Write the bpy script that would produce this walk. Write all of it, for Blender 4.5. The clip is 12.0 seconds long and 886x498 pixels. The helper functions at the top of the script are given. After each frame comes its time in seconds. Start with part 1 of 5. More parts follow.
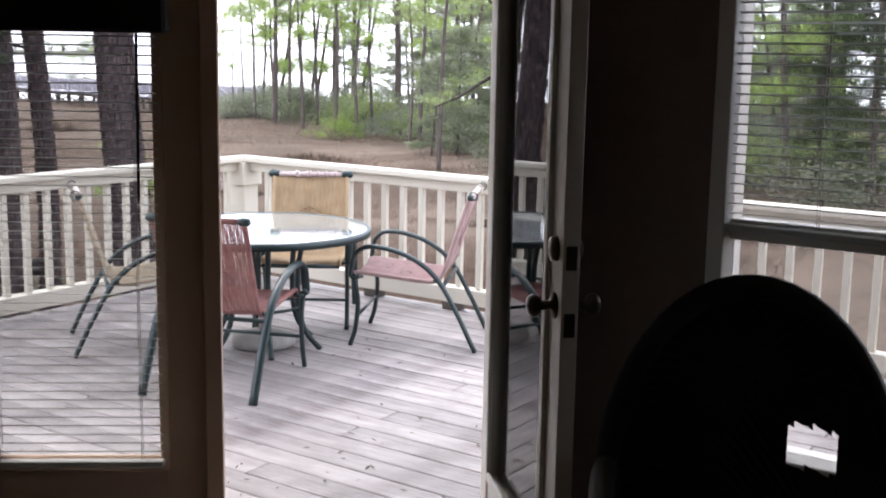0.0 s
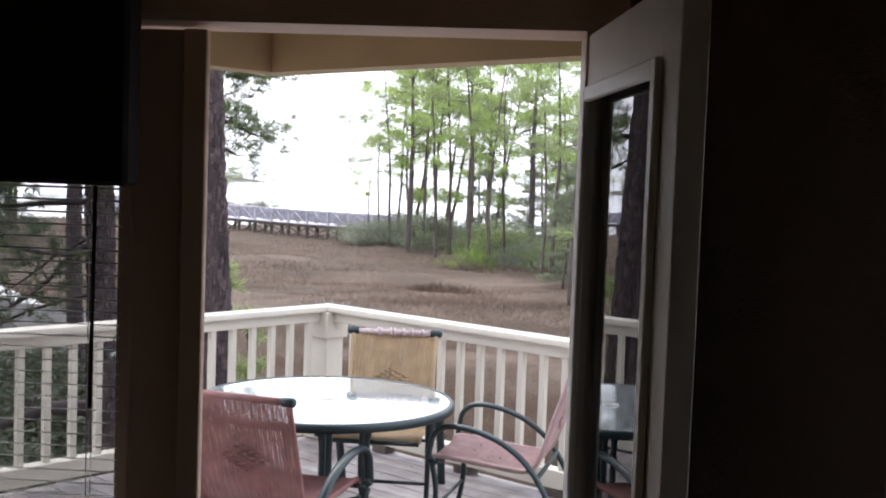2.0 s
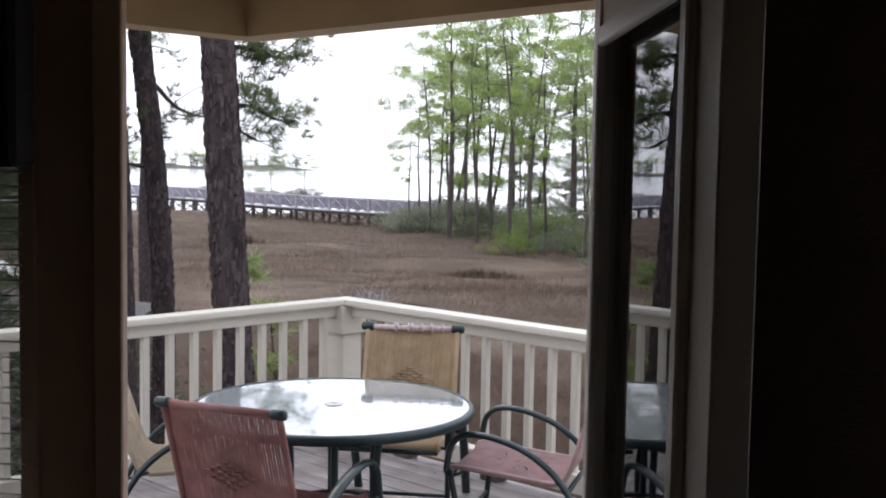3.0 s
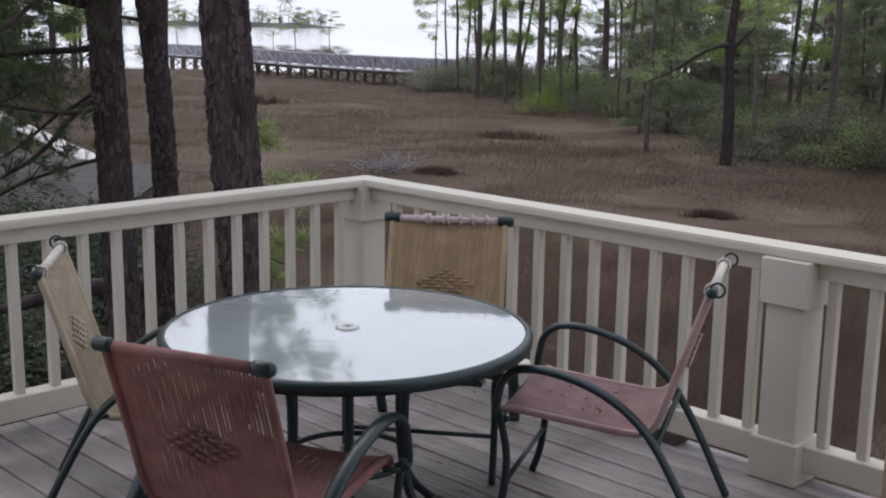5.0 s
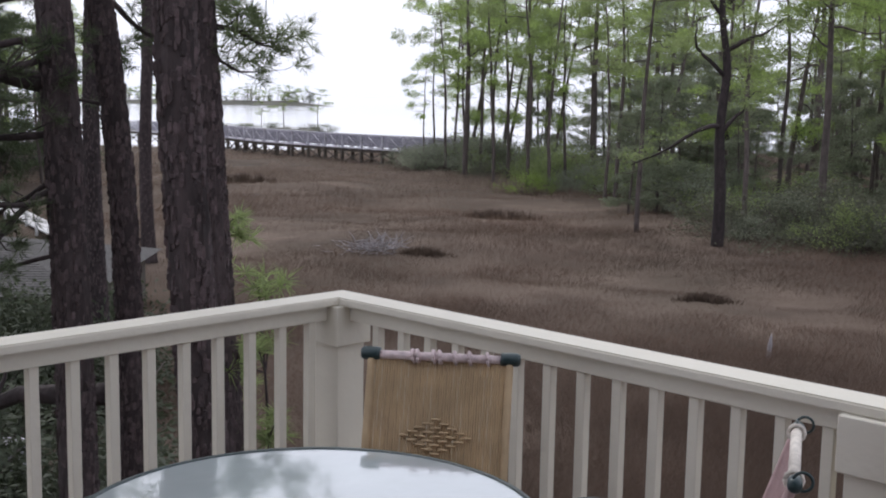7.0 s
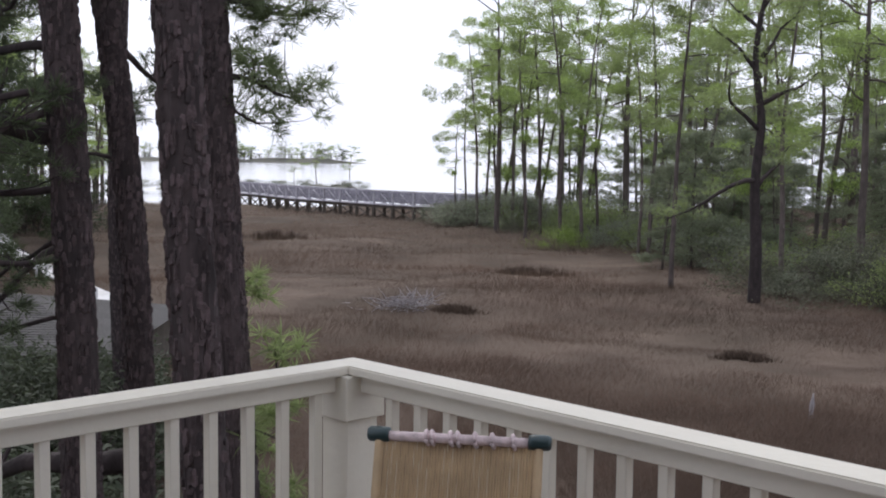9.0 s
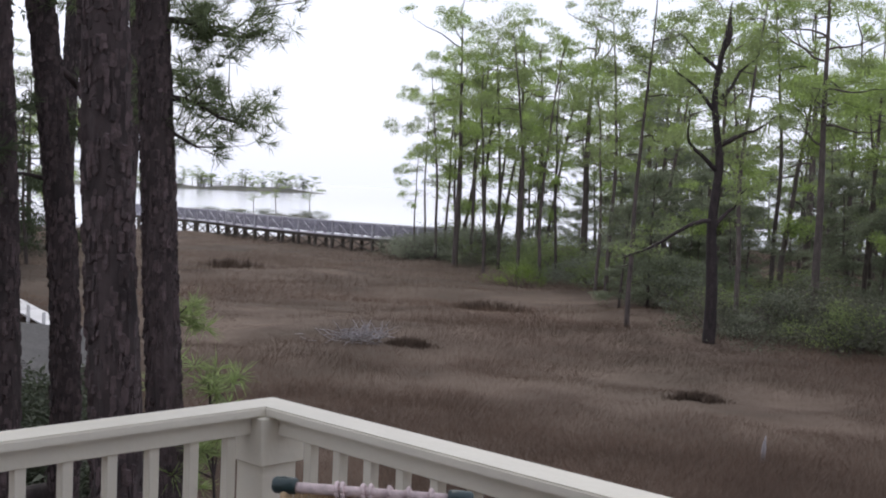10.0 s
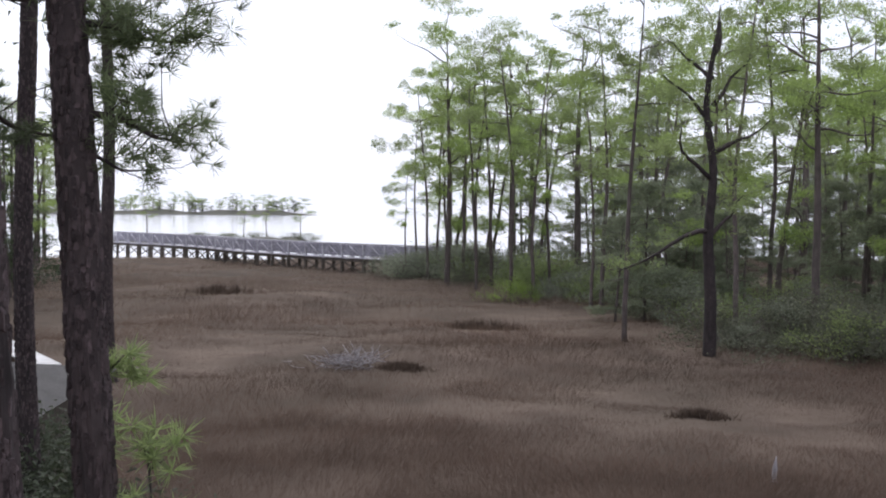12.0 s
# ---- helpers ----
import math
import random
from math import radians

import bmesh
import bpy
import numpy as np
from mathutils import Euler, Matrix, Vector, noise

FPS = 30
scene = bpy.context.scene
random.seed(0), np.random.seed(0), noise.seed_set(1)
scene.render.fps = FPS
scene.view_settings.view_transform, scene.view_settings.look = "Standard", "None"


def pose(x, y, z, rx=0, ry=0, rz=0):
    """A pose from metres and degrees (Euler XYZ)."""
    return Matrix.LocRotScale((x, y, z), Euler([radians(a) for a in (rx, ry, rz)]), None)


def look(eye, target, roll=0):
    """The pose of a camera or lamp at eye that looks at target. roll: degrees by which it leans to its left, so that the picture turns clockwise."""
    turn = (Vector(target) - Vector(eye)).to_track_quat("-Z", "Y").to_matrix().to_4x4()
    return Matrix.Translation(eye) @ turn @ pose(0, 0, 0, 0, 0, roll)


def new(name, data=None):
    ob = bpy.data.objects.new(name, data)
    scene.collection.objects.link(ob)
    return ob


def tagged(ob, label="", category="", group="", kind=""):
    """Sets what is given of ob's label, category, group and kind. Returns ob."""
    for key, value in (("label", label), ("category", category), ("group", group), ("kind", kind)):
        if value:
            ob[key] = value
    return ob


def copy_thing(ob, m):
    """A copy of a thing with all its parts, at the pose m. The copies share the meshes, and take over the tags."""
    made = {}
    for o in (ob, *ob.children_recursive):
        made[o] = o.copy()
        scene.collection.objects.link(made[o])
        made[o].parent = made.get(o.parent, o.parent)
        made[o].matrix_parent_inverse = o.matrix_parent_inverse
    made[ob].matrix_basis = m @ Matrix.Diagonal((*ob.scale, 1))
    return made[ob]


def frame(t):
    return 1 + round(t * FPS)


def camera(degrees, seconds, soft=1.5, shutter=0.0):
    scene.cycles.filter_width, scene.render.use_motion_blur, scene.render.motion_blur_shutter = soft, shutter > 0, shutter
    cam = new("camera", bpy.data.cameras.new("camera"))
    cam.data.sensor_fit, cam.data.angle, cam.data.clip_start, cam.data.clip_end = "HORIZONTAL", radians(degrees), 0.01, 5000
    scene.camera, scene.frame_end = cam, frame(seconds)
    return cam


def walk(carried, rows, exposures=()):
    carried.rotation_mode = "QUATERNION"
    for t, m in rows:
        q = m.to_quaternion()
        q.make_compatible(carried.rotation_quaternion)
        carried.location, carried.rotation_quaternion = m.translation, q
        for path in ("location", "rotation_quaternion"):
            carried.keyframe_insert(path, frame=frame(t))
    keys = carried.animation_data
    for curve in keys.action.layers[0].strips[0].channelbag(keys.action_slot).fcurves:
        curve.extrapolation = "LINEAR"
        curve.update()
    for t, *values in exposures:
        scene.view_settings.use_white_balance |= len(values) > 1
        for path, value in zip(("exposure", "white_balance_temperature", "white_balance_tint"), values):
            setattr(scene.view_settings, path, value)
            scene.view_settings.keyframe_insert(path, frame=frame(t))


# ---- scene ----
cam = camera(42.0, 12.0, soft=2.0)
PATH = [
    (0, (6.1, -6.05, 1.648), (4.972, -4.434, 1.31), 1.0),
    (0.5, (5.927, -5.716, 1.635), (4.708, -4.159, 1.333), -1.4),
    (1, (5.841, -5.599, 1.684), (4.572, -4.068, 1.469), 2.6),
    (1.5, (5.714, -5.387, 1.709), (4.458, -3.844, 1.511), 1.3),
    (2, (5.648, -5.125, 1.727), (4.319, -3.635, 1.604), 2.0),
    (2.5, (5.533, -4.883, 1.72), (4.179, -3.416, 1.59), 1.2),
    (4.5, (4.668, -3.941, 1.662), (3.22, -2.591, 1.378), 0.9),
    (5, (4.452, -3.789, 1.658), (3.063, -2.404, 1.267), 0.8),
    (5.5, (4.296, -3.607, 1.668), (2.839, -2.287, 1.306), -0.2),
    (6, (4.181, -3.416, 1.699), (2.726, -2.081, 1.378), 0.9),
    (6.5, (4.014, -3.281, 1.699), (2.602, -1.902, 1.376), 1.3),
    (7, (3.809, -3.165, 1.708), (2.419, -1.751, 1.448), 1.0),
    (9, (3.489, -2.783, 1.669), (2.052, -1.403, 1.505), 0.7),
    (9.5, (3.291, -2.676, 1.644), (1.9, -1.246, 1.505), 0.3),
    (10, (3.363, -2.511, 1.655), (1.971, -1.079, 1.55), 2.3),
    (10.5, (3.449, -2.383, 1.671), (1.971, -1.046, 1.508), 1.4),
    (11, (3.33, -2.28, 1.66), (1.875, -0.92, 1.53), 1.2),
    (11.5, (2.97, -1.92, 1.67), (1.56, -0.51, 1.545), 0.8),
    (12, (2.62, -1.56, 1.68), (1.235, -0.12, 1.605), 0.4),
]
walk(cam, [(t, look(eye, target, roll)) for t, eye, target, roll in PATH],
     exposures=[(0.0, 1.7), (1.5, 1.5), (2.5, 0.95), (3.5, 0.3), (4.5, -0.08), (5.5, -0.1), (7.0, 0.0), (9.0, 0.03), (10.5, -0.1), (11.2, -0.1), (12.0, 0.05)])

# ---- world and light ----
world = bpy.data.worlds.new("sky_world")
scene.world = world
world.use_nodes = True
wn, wl = world.node_tree.nodes, world.node_tree.links
wn.clear()
sky = wn.new("ShaderNodeTexSky")
sky.sky_type = 'NISHITA'
sky.sun_disc = False
sky.sun_elevation = radians(46)
sky.sun_rotation = radians(-68)
sky.dust_density = 4.0
sky.air_density = 1.0
veil = wn.new("ShaderNodeMixRGB")
veil.inputs[0].default_value = 0.82
veil.inputs[2].default_value = (11.7, 12.2, 14.2, 1)
bg = wn.new("ShaderNodeBackground")
bg.inputs[1].default_value = 0.1
wo = wn.new("ShaderNodeOutputWorld")
wl.new(sky.outputs[0], veil.inputs[1])
wl.new(veil.outputs[0], bg.inputs[0])
wl.new(bg.outputs[0], wo.inputs[0])

sun_data = bpy.data.lights.new("sun", 'SUN')
sun_data.energy = 1.5
sun_data.angle = radians(30)
sun_data.color = (1.0, 0.97, 0.93)
sun = new("sun", sun_data)
sun.matrix_world = look((-30, 12, 34), (0, 0, 0))


# ---- mesh helpers ----
def box(bm, lo, hi, m=None, bevel=0.0):
    """A box between two corners, under a pose, with bevelled edges."""
    lo, hi = Vector(lo), Vector(hi)
    made = bmesh.ops.create_cube(bm, size=1.0, matrix=(m or Matrix()) @ Matrix.Translation((lo + hi) / 2) @ Matrix.Diagonal((*(hi - lo), 1)))
    if bevel:
        edges = list({e for v in made["verts"] for e in v.link_edges})
        bmesh.ops.bevel(bm, geom=edges, offset=bevel, segments=1, affect='EDGES')
    return bm


def tube(bm, pts, radii, seg=8, caps=True, wobble=0.0, rng=None):
    """A tube along points, with a radius for each."""
    pts = [Vector(p) for p in pts]
    if not hasattr(radii, "__len__"):
        radii = [radii] * len(pts)
    rings, side = [], None
    for i, p in enumerate(pts):
        d = (pts[min(i + 1, len(pts) - 1)] - pts[max(i - 1, 0)]).normalized()
        if side is None:
            side = d.orthogonal().normalized()
        side = (side - d * side.dot(d)).normalized()
        up = d.cross(side)
        ring = []
        for k in range(seg):
            a = 2 * math.pi * k / seg
            r = radii[i] * (1 + (rng.uniform(-wobble, wobble) if wobble else 0))
            ring.append(bm.verts.new(p + (side * math.cos(a) + up * math.sin(a)) * r))
        rings.append(ring)
    for r0, r1 in zip(rings, rings[1:]):
        for k in range(seg):
            f = bm.faces.new((r0[k], r0[(k + 1) % seg], r1[(k + 1) % seg], r1[k]))
            f.smooth = True
    if caps:
        bm.faces.new(rings[0][::-1])
        bm.faces.new(rings[-1])
    return bm


def lathe(bm, profile, seg=48, m=None):
    """A turned solid from (radius, height) pairs."""
    m = m or Matrix()
    rings = []
    for r, z in profile:
        rings.append([bm.verts.new(m @ Vector((r * math.cos(2 * math.pi * k / seg), r * math.sin(2 * math.pi * k / seg), z))) for k in range(seg)])
    for r0, r1 in zip(rings, rings[1:]):
        for k in range(seg):
            bm.faces.new((r0[k], r0[(k + 1) % seg], r1[(k + 1) % seg], r1[k])).smooth = True
    return bm


def smooth_path(pts, n=6):
    """Catmull-Rom points through the given ones."""
    p = [Vector(q) for q in pts]
    p = [p[0] * 2 - p[1]] + p + [p[-1] * 2 - p[-2]]
    out = []
    for i in range(1, len(p) - 2):
        for k in range(n):
            t = k / n
            out.append(0.5 * (2 * p[i] + (p[i + 1] - p[i - 1]) * t + (2 * p[i - 1] - 5 * p[i] + 4 * p[i + 1] - p[i + 2]) * t * t
                              + (3 * p[i] - p[i - 1] - 3 * p[i + 1] + p[i + 2]) * t * t * t))
    out.append(p[-2])
    return out


def mesh_of(name, bm, *mats):
    me = bpy.data.meshes.new(name)
    bm.normal_update()
    bm.to_mesh(me)
    bm.free()
    for mat in mats:
        me.materials.append(mat)
    return me


def part(name, bm, mat, parent=None, label=""):
    ob = new(name, mesh_of(name, bm, mat))
    ob.parent = parent
    return tagged(ob, label) if label else ob


def thing(name, m, label, category, group="", kind=""):
    ob = new(name)
    ob.empty_display_size = 0.1
    ob.matrix_world = m
    return tagged(ob, label, category, group, kind)


# ---- materials ----
def material(name, base, rough=0.6, metal=0.0, scale=8.0, spread=0.15, dark=None, dirt=0.0, dirt_scale=1.5, bump=0.1,
             bump_scale=60.0, stretch=(1, 1, 1), spec=0.5, random=0.0, island=0.0, trans=0.0, coords="Object"):
    """A surface with grain at one scale, stains at another and a fine relief."""
    mat = bpy.data.materials.new(name)
    mat.use_nodes = True
    n, l = mat.node_tree.nodes, mat.node_tree.links
    bsdf = n["Principled BSDF"]
    tc = n.new("ShaderNodeTexCoord")
    mp = n.new("ShaderNodeMapping")
    mp.inputs["Scale"].default_value = stretch
    l.new(tc.outputs[coords], mp.inputs[0])
    no = n.new("ShaderNodeTexNoise")
    no.inputs["Scale"].default_value = scale
    no.inputs["Detail"].default_value = 6
    l.new(mp.outputs[0], no.inputs["Vector"])
    ramp = n.new("ShaderNodeValToRGB")
    b = Vector(base)
    ramp.color_ramp.elements[0].position, ramp.color_ramp.elements[1].position = 0.3, 0.7
    ramp.color_ramp.elements[0].color = (*(b * (1 - spread)), 1)
    ramp.color_ramp.elements[1].color = (*[min(1, v * (1 + spread)) for v in b], 1)
    l.new(no.outputs["Fac"], ramp.inputs[0])
    colour = ramp.outputs[0]
    if dirt:
        n2 = n.new("ShaderNodeTexNoise")
        n2.inputs["Scale"].default_value = dirt_scale
        n2.inputs["Detail"].default_value = 5
        l.new(tc.outputs[coords], n2.inputs["Vector"])
        r2 = n.new("ShaderNodeValToRGB")
        r2.color_ramp.elements[0].position, r2.color_ramp.elements[1].position = 0.42, 0.68
        r2.color_ramp.elements[0].color = (0, 0, 0, 1)
        r2.color_ramp.elements[1].color = (dirt, dirt, dirt, 1)
        l.new(n2.outputs["Fac"], r2.inputs[0])
        mx = n.new("ShaderNodeMixRGB")
        mx.inputs[2].default_value = (*(dark or tuple(b * 0.35)), 1)
        l.new(r2.outputs[0], mx.inputs[0])
        l.new(colour, mx.inputs[1])
        colour = mx.outputs[0]
    if random or island:
        src = n.new("ShaderNodeObjectInfo") if random else n.new("ShaderNodeNewGeometry")
        hs = n.new("ShaderNodeHueSaturation")
        mr = n.new("ShaderNodeMapRange")
        amount = random or island
        mr.inputs[3].default_value, mr.inputs[4].default_value = 1 - amount, 1 + amount
        l.new(src.outputs["Random" if random else "Random Per Island"], mr.inputs[0])
        l.new(mr.outputs[0], hs.inputs["Value"])
        l.new(colour, hs.inputs["Color"])
        colour = hs.outputs[0]
    l.new(colour, bsdf.inputs["Base Color"])
    bsdf.inputs["Roughness"].default_value = rough
    bsdf.inputs["Metallic"].default_value = metal
    bsdf.inputs["Specular IOR Level"].default_value = spec
    if trans:
        bsdf.inputs["Subsurface Weight"].default_value = 0.0
        tr = n.new("ShaderNodeBsdfTranslucent")
        l.new(colour, tr.inputs[0])
        ms = n.new("ShaderNodeMixShader")
        ms.inputs[0].default_value = trans
        l.new(bsdf.outputs[0], ms.inputs[1])
        l.new(tr.outputs[0], ms.inputs[2])
        l.new(ms.outputs[0], n["Material Output"].inputs[0])
    if bump:
        n3 = n.new("ShaderNodeTexNoise")
        n3.inputs["Scale"].default_value = bump_scale
        n3.inputs["Detail"].default_value = 4
        l.new(mp.outputs[0], n3.inputs["Vector"])
        bp = n.new("ShaderNodeBump")
        bp.inputs["Strength"].default_value = bump
        bp.inputs["Distance"].default_value = 0.02
        l.new(n3.outputs["Fac"], bp.inputs["Height"])
        l.new(bp.outputs[0], bsdf.inputs["Normal"])
    return mat


def glass_material(name, tint=(1, 1, 1), rough=0.0, ripple=0.0, clear=0.9):
    """Thin glass: clear, with a mirror gloss that grows at grazing angles."""
    mat = bpy.data.materials.new(name)
    mat.use_nodes = True
    n, l = mat.node_tree.nodes, mat.node_tree.links
    n.remove(n["Principled BSDF"])
    tr = n.new("ShaderNodeBsdfTransparent")
    tr.inputs[0].default_value = (*[v * clear for v in tint], 1)
    gl = n.new("ShaderNodeBsdfGlossy")
    gl.inputs["Roughness"].default_value = rough
    fr = n.new("ShaderNodeFresnel")
    fr.inputs[0].default_value = 1.8
    ms = n.new("ShaderNodeMixShader")
    l.new(fr.outputs[0], ms.inputs[0])
    l.new(tr.outputs[0], ms.inputs[1])
    l.new(gl.outputs[0], ms.inputs[2])
    l.new(ms.outputs[0], n["Material Output"].inputs[0])
    return mat


M_RAIL = material("cream_painted_timber", (0.63, 0.59, 0.50), 0.55, scale=3, spread=0.06, dirt=0.3, dark=(0.38, 0.35, 0.30), dirt_scale=3.0, bump=0.12, bump_scale=30)
M_BOARD = material("weathered_deck_board", (0.30, 0.268, 0.26), 0.5, scale=5, spread=0.42, dirt=0.85, dark=(0.135, 0.108, 0.104), dirt_scale=3.2, bump=0.6, bump_scale=30, stretch=(0.12, 1, 1), random=0.2)
M_UNDER = material("dark_joist_timber", (0.09, 0.075, 0.062), 0.9, scale=6, spread=0.3)
M_TRIM = material("beige_painted_trim", (0.68, 0.50, 0.39), 0.5, scale=4, spread=0.06, dirt=0.2, bump=0.06)
# Wall colour set dark, so it holds part of the room's shade.
M_WALL_IN = material("dim_interior_wall", (0.20, 0.145, 0.112), 0.8, scale=30, spread=0.05, dirt=0.1, bump=0.15, bump_scale=120)
M_CEIL = material("ceiling_paint", (0.62, 0.58, 0.50), 0.9, scale=40, spread=0.04, bump=0.2, bump_scale=150)
M_CARPET = material("interior_carpet", (0.34, 0.27, 0.21), 0.95, scale=60, spread=0.25, dirt=0.2, bump=0.5, bump_scale=300)
M_SOFFIT = material("tan_soffit_paint", (0.50, 0.40, 0.24), 0.7, scale=5, spread=0.08, dirt=0.3, dark=(0.28, 0.2, 0.1), bump=0.08)
M_DOOR = material("door_paint_off_white", (0.78, 0.74, 0.68), 0.4, scale=4, spread=0.04, dirt=0.15, bump=0.04)
M_BRASS = material("tarnished_brass", (0.12, 0.10, 0.08), 0.3, 1.0, scale=30, spread=0.2, bump=0.03)
M_BLIND = material("white_blind_slat", (0.72, 0.72, 0.70), 0.45, scale=10, spread=0.05, bump=0.02, trans=0.15)
M_BLACKCLOTH = material("black_fabric", (0.012, 0.011, 0.011), 0.95, scale=40, spread=0.3, bump=0.3, bump_scale=300)
M_WICKER = material("black_wicker", (0.012, 0.011, 0.010), 0.6, scale=60, spread=0.4, bump=0.6, bump_scale=200)
M_GREEN = material("dark_green_powder_coat", (0.008, 0.024, 0.026), 0.36, scale=20, spread=0.25, dirt=0.3, dark=(0.025, 0.045, 0.048), dirt_scale=6, bump=0.05)
M_MAUVE = material("faded_pink_sling_cord", (0.47, 0.33, 0.32), 0.75, scale=14, spread=0.15, dirt=0.3, dark=(0.36, 0.22, 0.21), dirt_scale=5, bump=0.3, bump_scale=200)
M_PINK = material("faded_red_sling_cord", (0.26, 0.118, 0.108), 0.8, scale=14, spread=0.25, dirt=0.4, dark=(0.33, 0.22, 0.20), dirt_scale=5, bump=0.3, bump_scale=200)
M_TAN = material("tan_sling_cord", (0.44, 0.32, 0.19), 0.8, scale=14, spread=0.15, dirt=0.4, dark=(0.36, 0.27, 0.18), dirt_scale=5, bump=0.3, bump_scale=200)
M_CREAM = material("pale_woven_sling_cord", (0.52, 0.44, 0.33), 0.8, scale=14, spread=0.15, dirt=0.4, dark=(0.34, 0.28, 0.2), dirt_scale=5, bump=0.3, bump_scale=200)
M_WRAP = material("frayed_pink_wrap_cord", (0.52, 0.42, 0.42), 0.85, scale=30, spread=0.3, bump=0.3, bump_scale=120)
M_WRAP_PALE = material("bleached_wrap_cord", (0.60, 0.55, 0.49), 0.85, scale=30, spread=0.25, dirt=0.3, dark=(0.4, 0.34, 0.3), dirt_scale=9, bump=0.3, bump_scale=120)
M_CONCRETE = material("grey_concrete", (0.32, 0.31, 0.29), 0.9, scale=12, spread=0.2, dirt=0.4, bump=0.4, bump_scale=80)
M_BARK = material("pine_bark", (0.044, 0.032, 0.032), 0.95, scale=7, spread=0.55, dirt=0.6, dark=(0.018, 0.013, 0.012), dirt_scale=9, bump=1.0, bump_scale=20, stretch=(1, 1, 0.35), random=0.3)
M_PLATE = material("pine_bark_plate", (0.066, 0.047, 0.048), 0.9, scale=18, spread=0.35, dirt=0.4, dark=(0.03, 0.02, 0.018), dirt_scale=14, bump=0.6, bump_scale=60, island=0.5)
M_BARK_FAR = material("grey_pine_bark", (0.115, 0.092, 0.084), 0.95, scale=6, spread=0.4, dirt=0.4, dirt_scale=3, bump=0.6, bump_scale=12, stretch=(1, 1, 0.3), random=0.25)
M_NEEDLE = material("pine_needles", (0.30, 0.39, 0.13), 0.7, scale=0.5, spread=0.35, island=0.35, trans=0.65, bump=0)
M_NEEDLE_MID = material("green_pine_needles", (0.25, 0.31, 0.13), 0.7, scale=0.5, spread=0.3, island=0.3, trans=0.6, bump=0)
# Darker copy of the needles, with the grove's shade in its colour.
M_NEEDLE_SHADE = material("shaded_pine_needles", (0.07, 0.092, 0.045), 0.7, scale=0.9, spread=0.35, island=0.35, trans=0.4, bump=0)
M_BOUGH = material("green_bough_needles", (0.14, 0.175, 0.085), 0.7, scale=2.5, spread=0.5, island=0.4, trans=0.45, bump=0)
M_EVERGREEN = material("grey_green_evergreen", (0.20, 0.225, 0.15), 0.7, scale=0.5, spread=0.35, island=0.35, trans=0.55, bump=0)
M_LEAF = material("shrub_leaves", (0.125, 0.128, 0.088), 0.7, scale=0.5, spread=0.4, island=0.22, trans=0.45, bump=0)
# Undergrowth leaves: the shade under the pines is put into this darker green.
M_LEAF_SHADE = material("shade_toned_undergrowth_leaves", (0.06, 0.072, 0.042), 0.7, scale=0.5, spread=0.4, island=0.25, trans=0.35, bump=0)
M_LEAF_GREY = material("grey_green_shrub_leaves", (0.23, 0.25, 0.185), 0.7, scale=0.6, spread=0.3, island=0.3, trans=0.5, bump=0)
M_LEAF_BRIGHT = material("young_pine_needles", (0.21, 0.30, 0.06), 0.6, scale=0.6, spread=0.3, island=0.3, trans=0.45, bump=0)
M_GRASS = material("dry_marsh_grass", (0.155, 0.108, 0.085), 0.95, scale=0.22, spread=0.22, island=0.10, trans=0.5, bump=0, dirt=0.95, dark=(0.066, 0.051, 0.042), dirt_scale=0.085, spec=0.1)
M_GRASS_PALE = material("pale_dry_grass", (0.235, 0.19, 0.16), 0.95, scale=0.2, spread=0.2, island=0.1, trans=0.5, bump=0, spec=0.1)
M_GRASS_DARK = material("dark_dead_rushes", (0.092, 0.069, 0.056), 0.95, scale=0.6, spread=0.3, island=0.12, trans=0.55, bump=0, spec=0.1)
M_MARSH = material("marsh_ground", (0.11, 0.083, 0.066), 0.95, scale=0.35, spread=0.35, dirt=0.7, dark=(0.075, 0.06, 0.047), dirt_scale=0.11, bump=1.0, bump_scale=6, spec=0.1)
M_GREYWOOD = material("weathered_grey_timber", (0.50, 0.48, 0.53), 0.85, scale=4, spread=0.25, dirt=0.4, bump=0.2)
M_SLAT = material("dull_grey_slat_timber", (0.34, 0.325, 0.37), 0.85, scale=4, spread=0.3, dirt=0.4, bump=0.2)
M_DEADWOOD = material("bleached_dead_wood", (0.27, 0.245, 0.25), 0.9, scale=6, spread=0.3, bump=0.4)
M_SAND = material("white_sand", (0.64, 0.63, 0.63), 0.95, scale=2, spread=0.12, dirt=0.5, dark=(0.45, 0.43, 0.4), dirt_scale=0.7, bump=0.4)
M_SHINGLE = material("grey_asphalt_shingle", (0.066, 0.061, 0.06), 0.9, scale=20, spread=0.3, dirt=0.4, bump=0.5, bump_scale=120, random=0.2)
M_PANE = glass_material("clear_pane")
# Pale base colour carries part of the water's sky reflection.
M_WATER = material("calm_sea_water", (0.62, 0.63, 0.68), 0.12, scale=0.004, spread=0.12, bump=0.05, bump_scale=0.4, spec=1.0)
M_ISLE = material("far_land", (0.14, 0.135, 0.11), 0.95, scale=0.05, spread=0.3, bump=0)

# ---- structure: house ----
WALL = pose(3.434, -3.426, 0, 0, 0, 38)       # door wall: x along it, y outwards
DECK_END = 9.5
CEIL_Z = 2.5
U1 = 1.13                                   # half width of the door wall
KR = WALL @ Vector((U1, 0, 0))              # its two outer corners
KL = WALL @ Vector((-U1, 0, 0))


def slab(name, boxes, mat, label, category, m=None, kind="structure"):
    bm = bmesh.new()
    for lo, hi in boxes:
        box(bm, lo, hi, m)
    return tagged(part(name, bm, mat), label, category, "", kind)


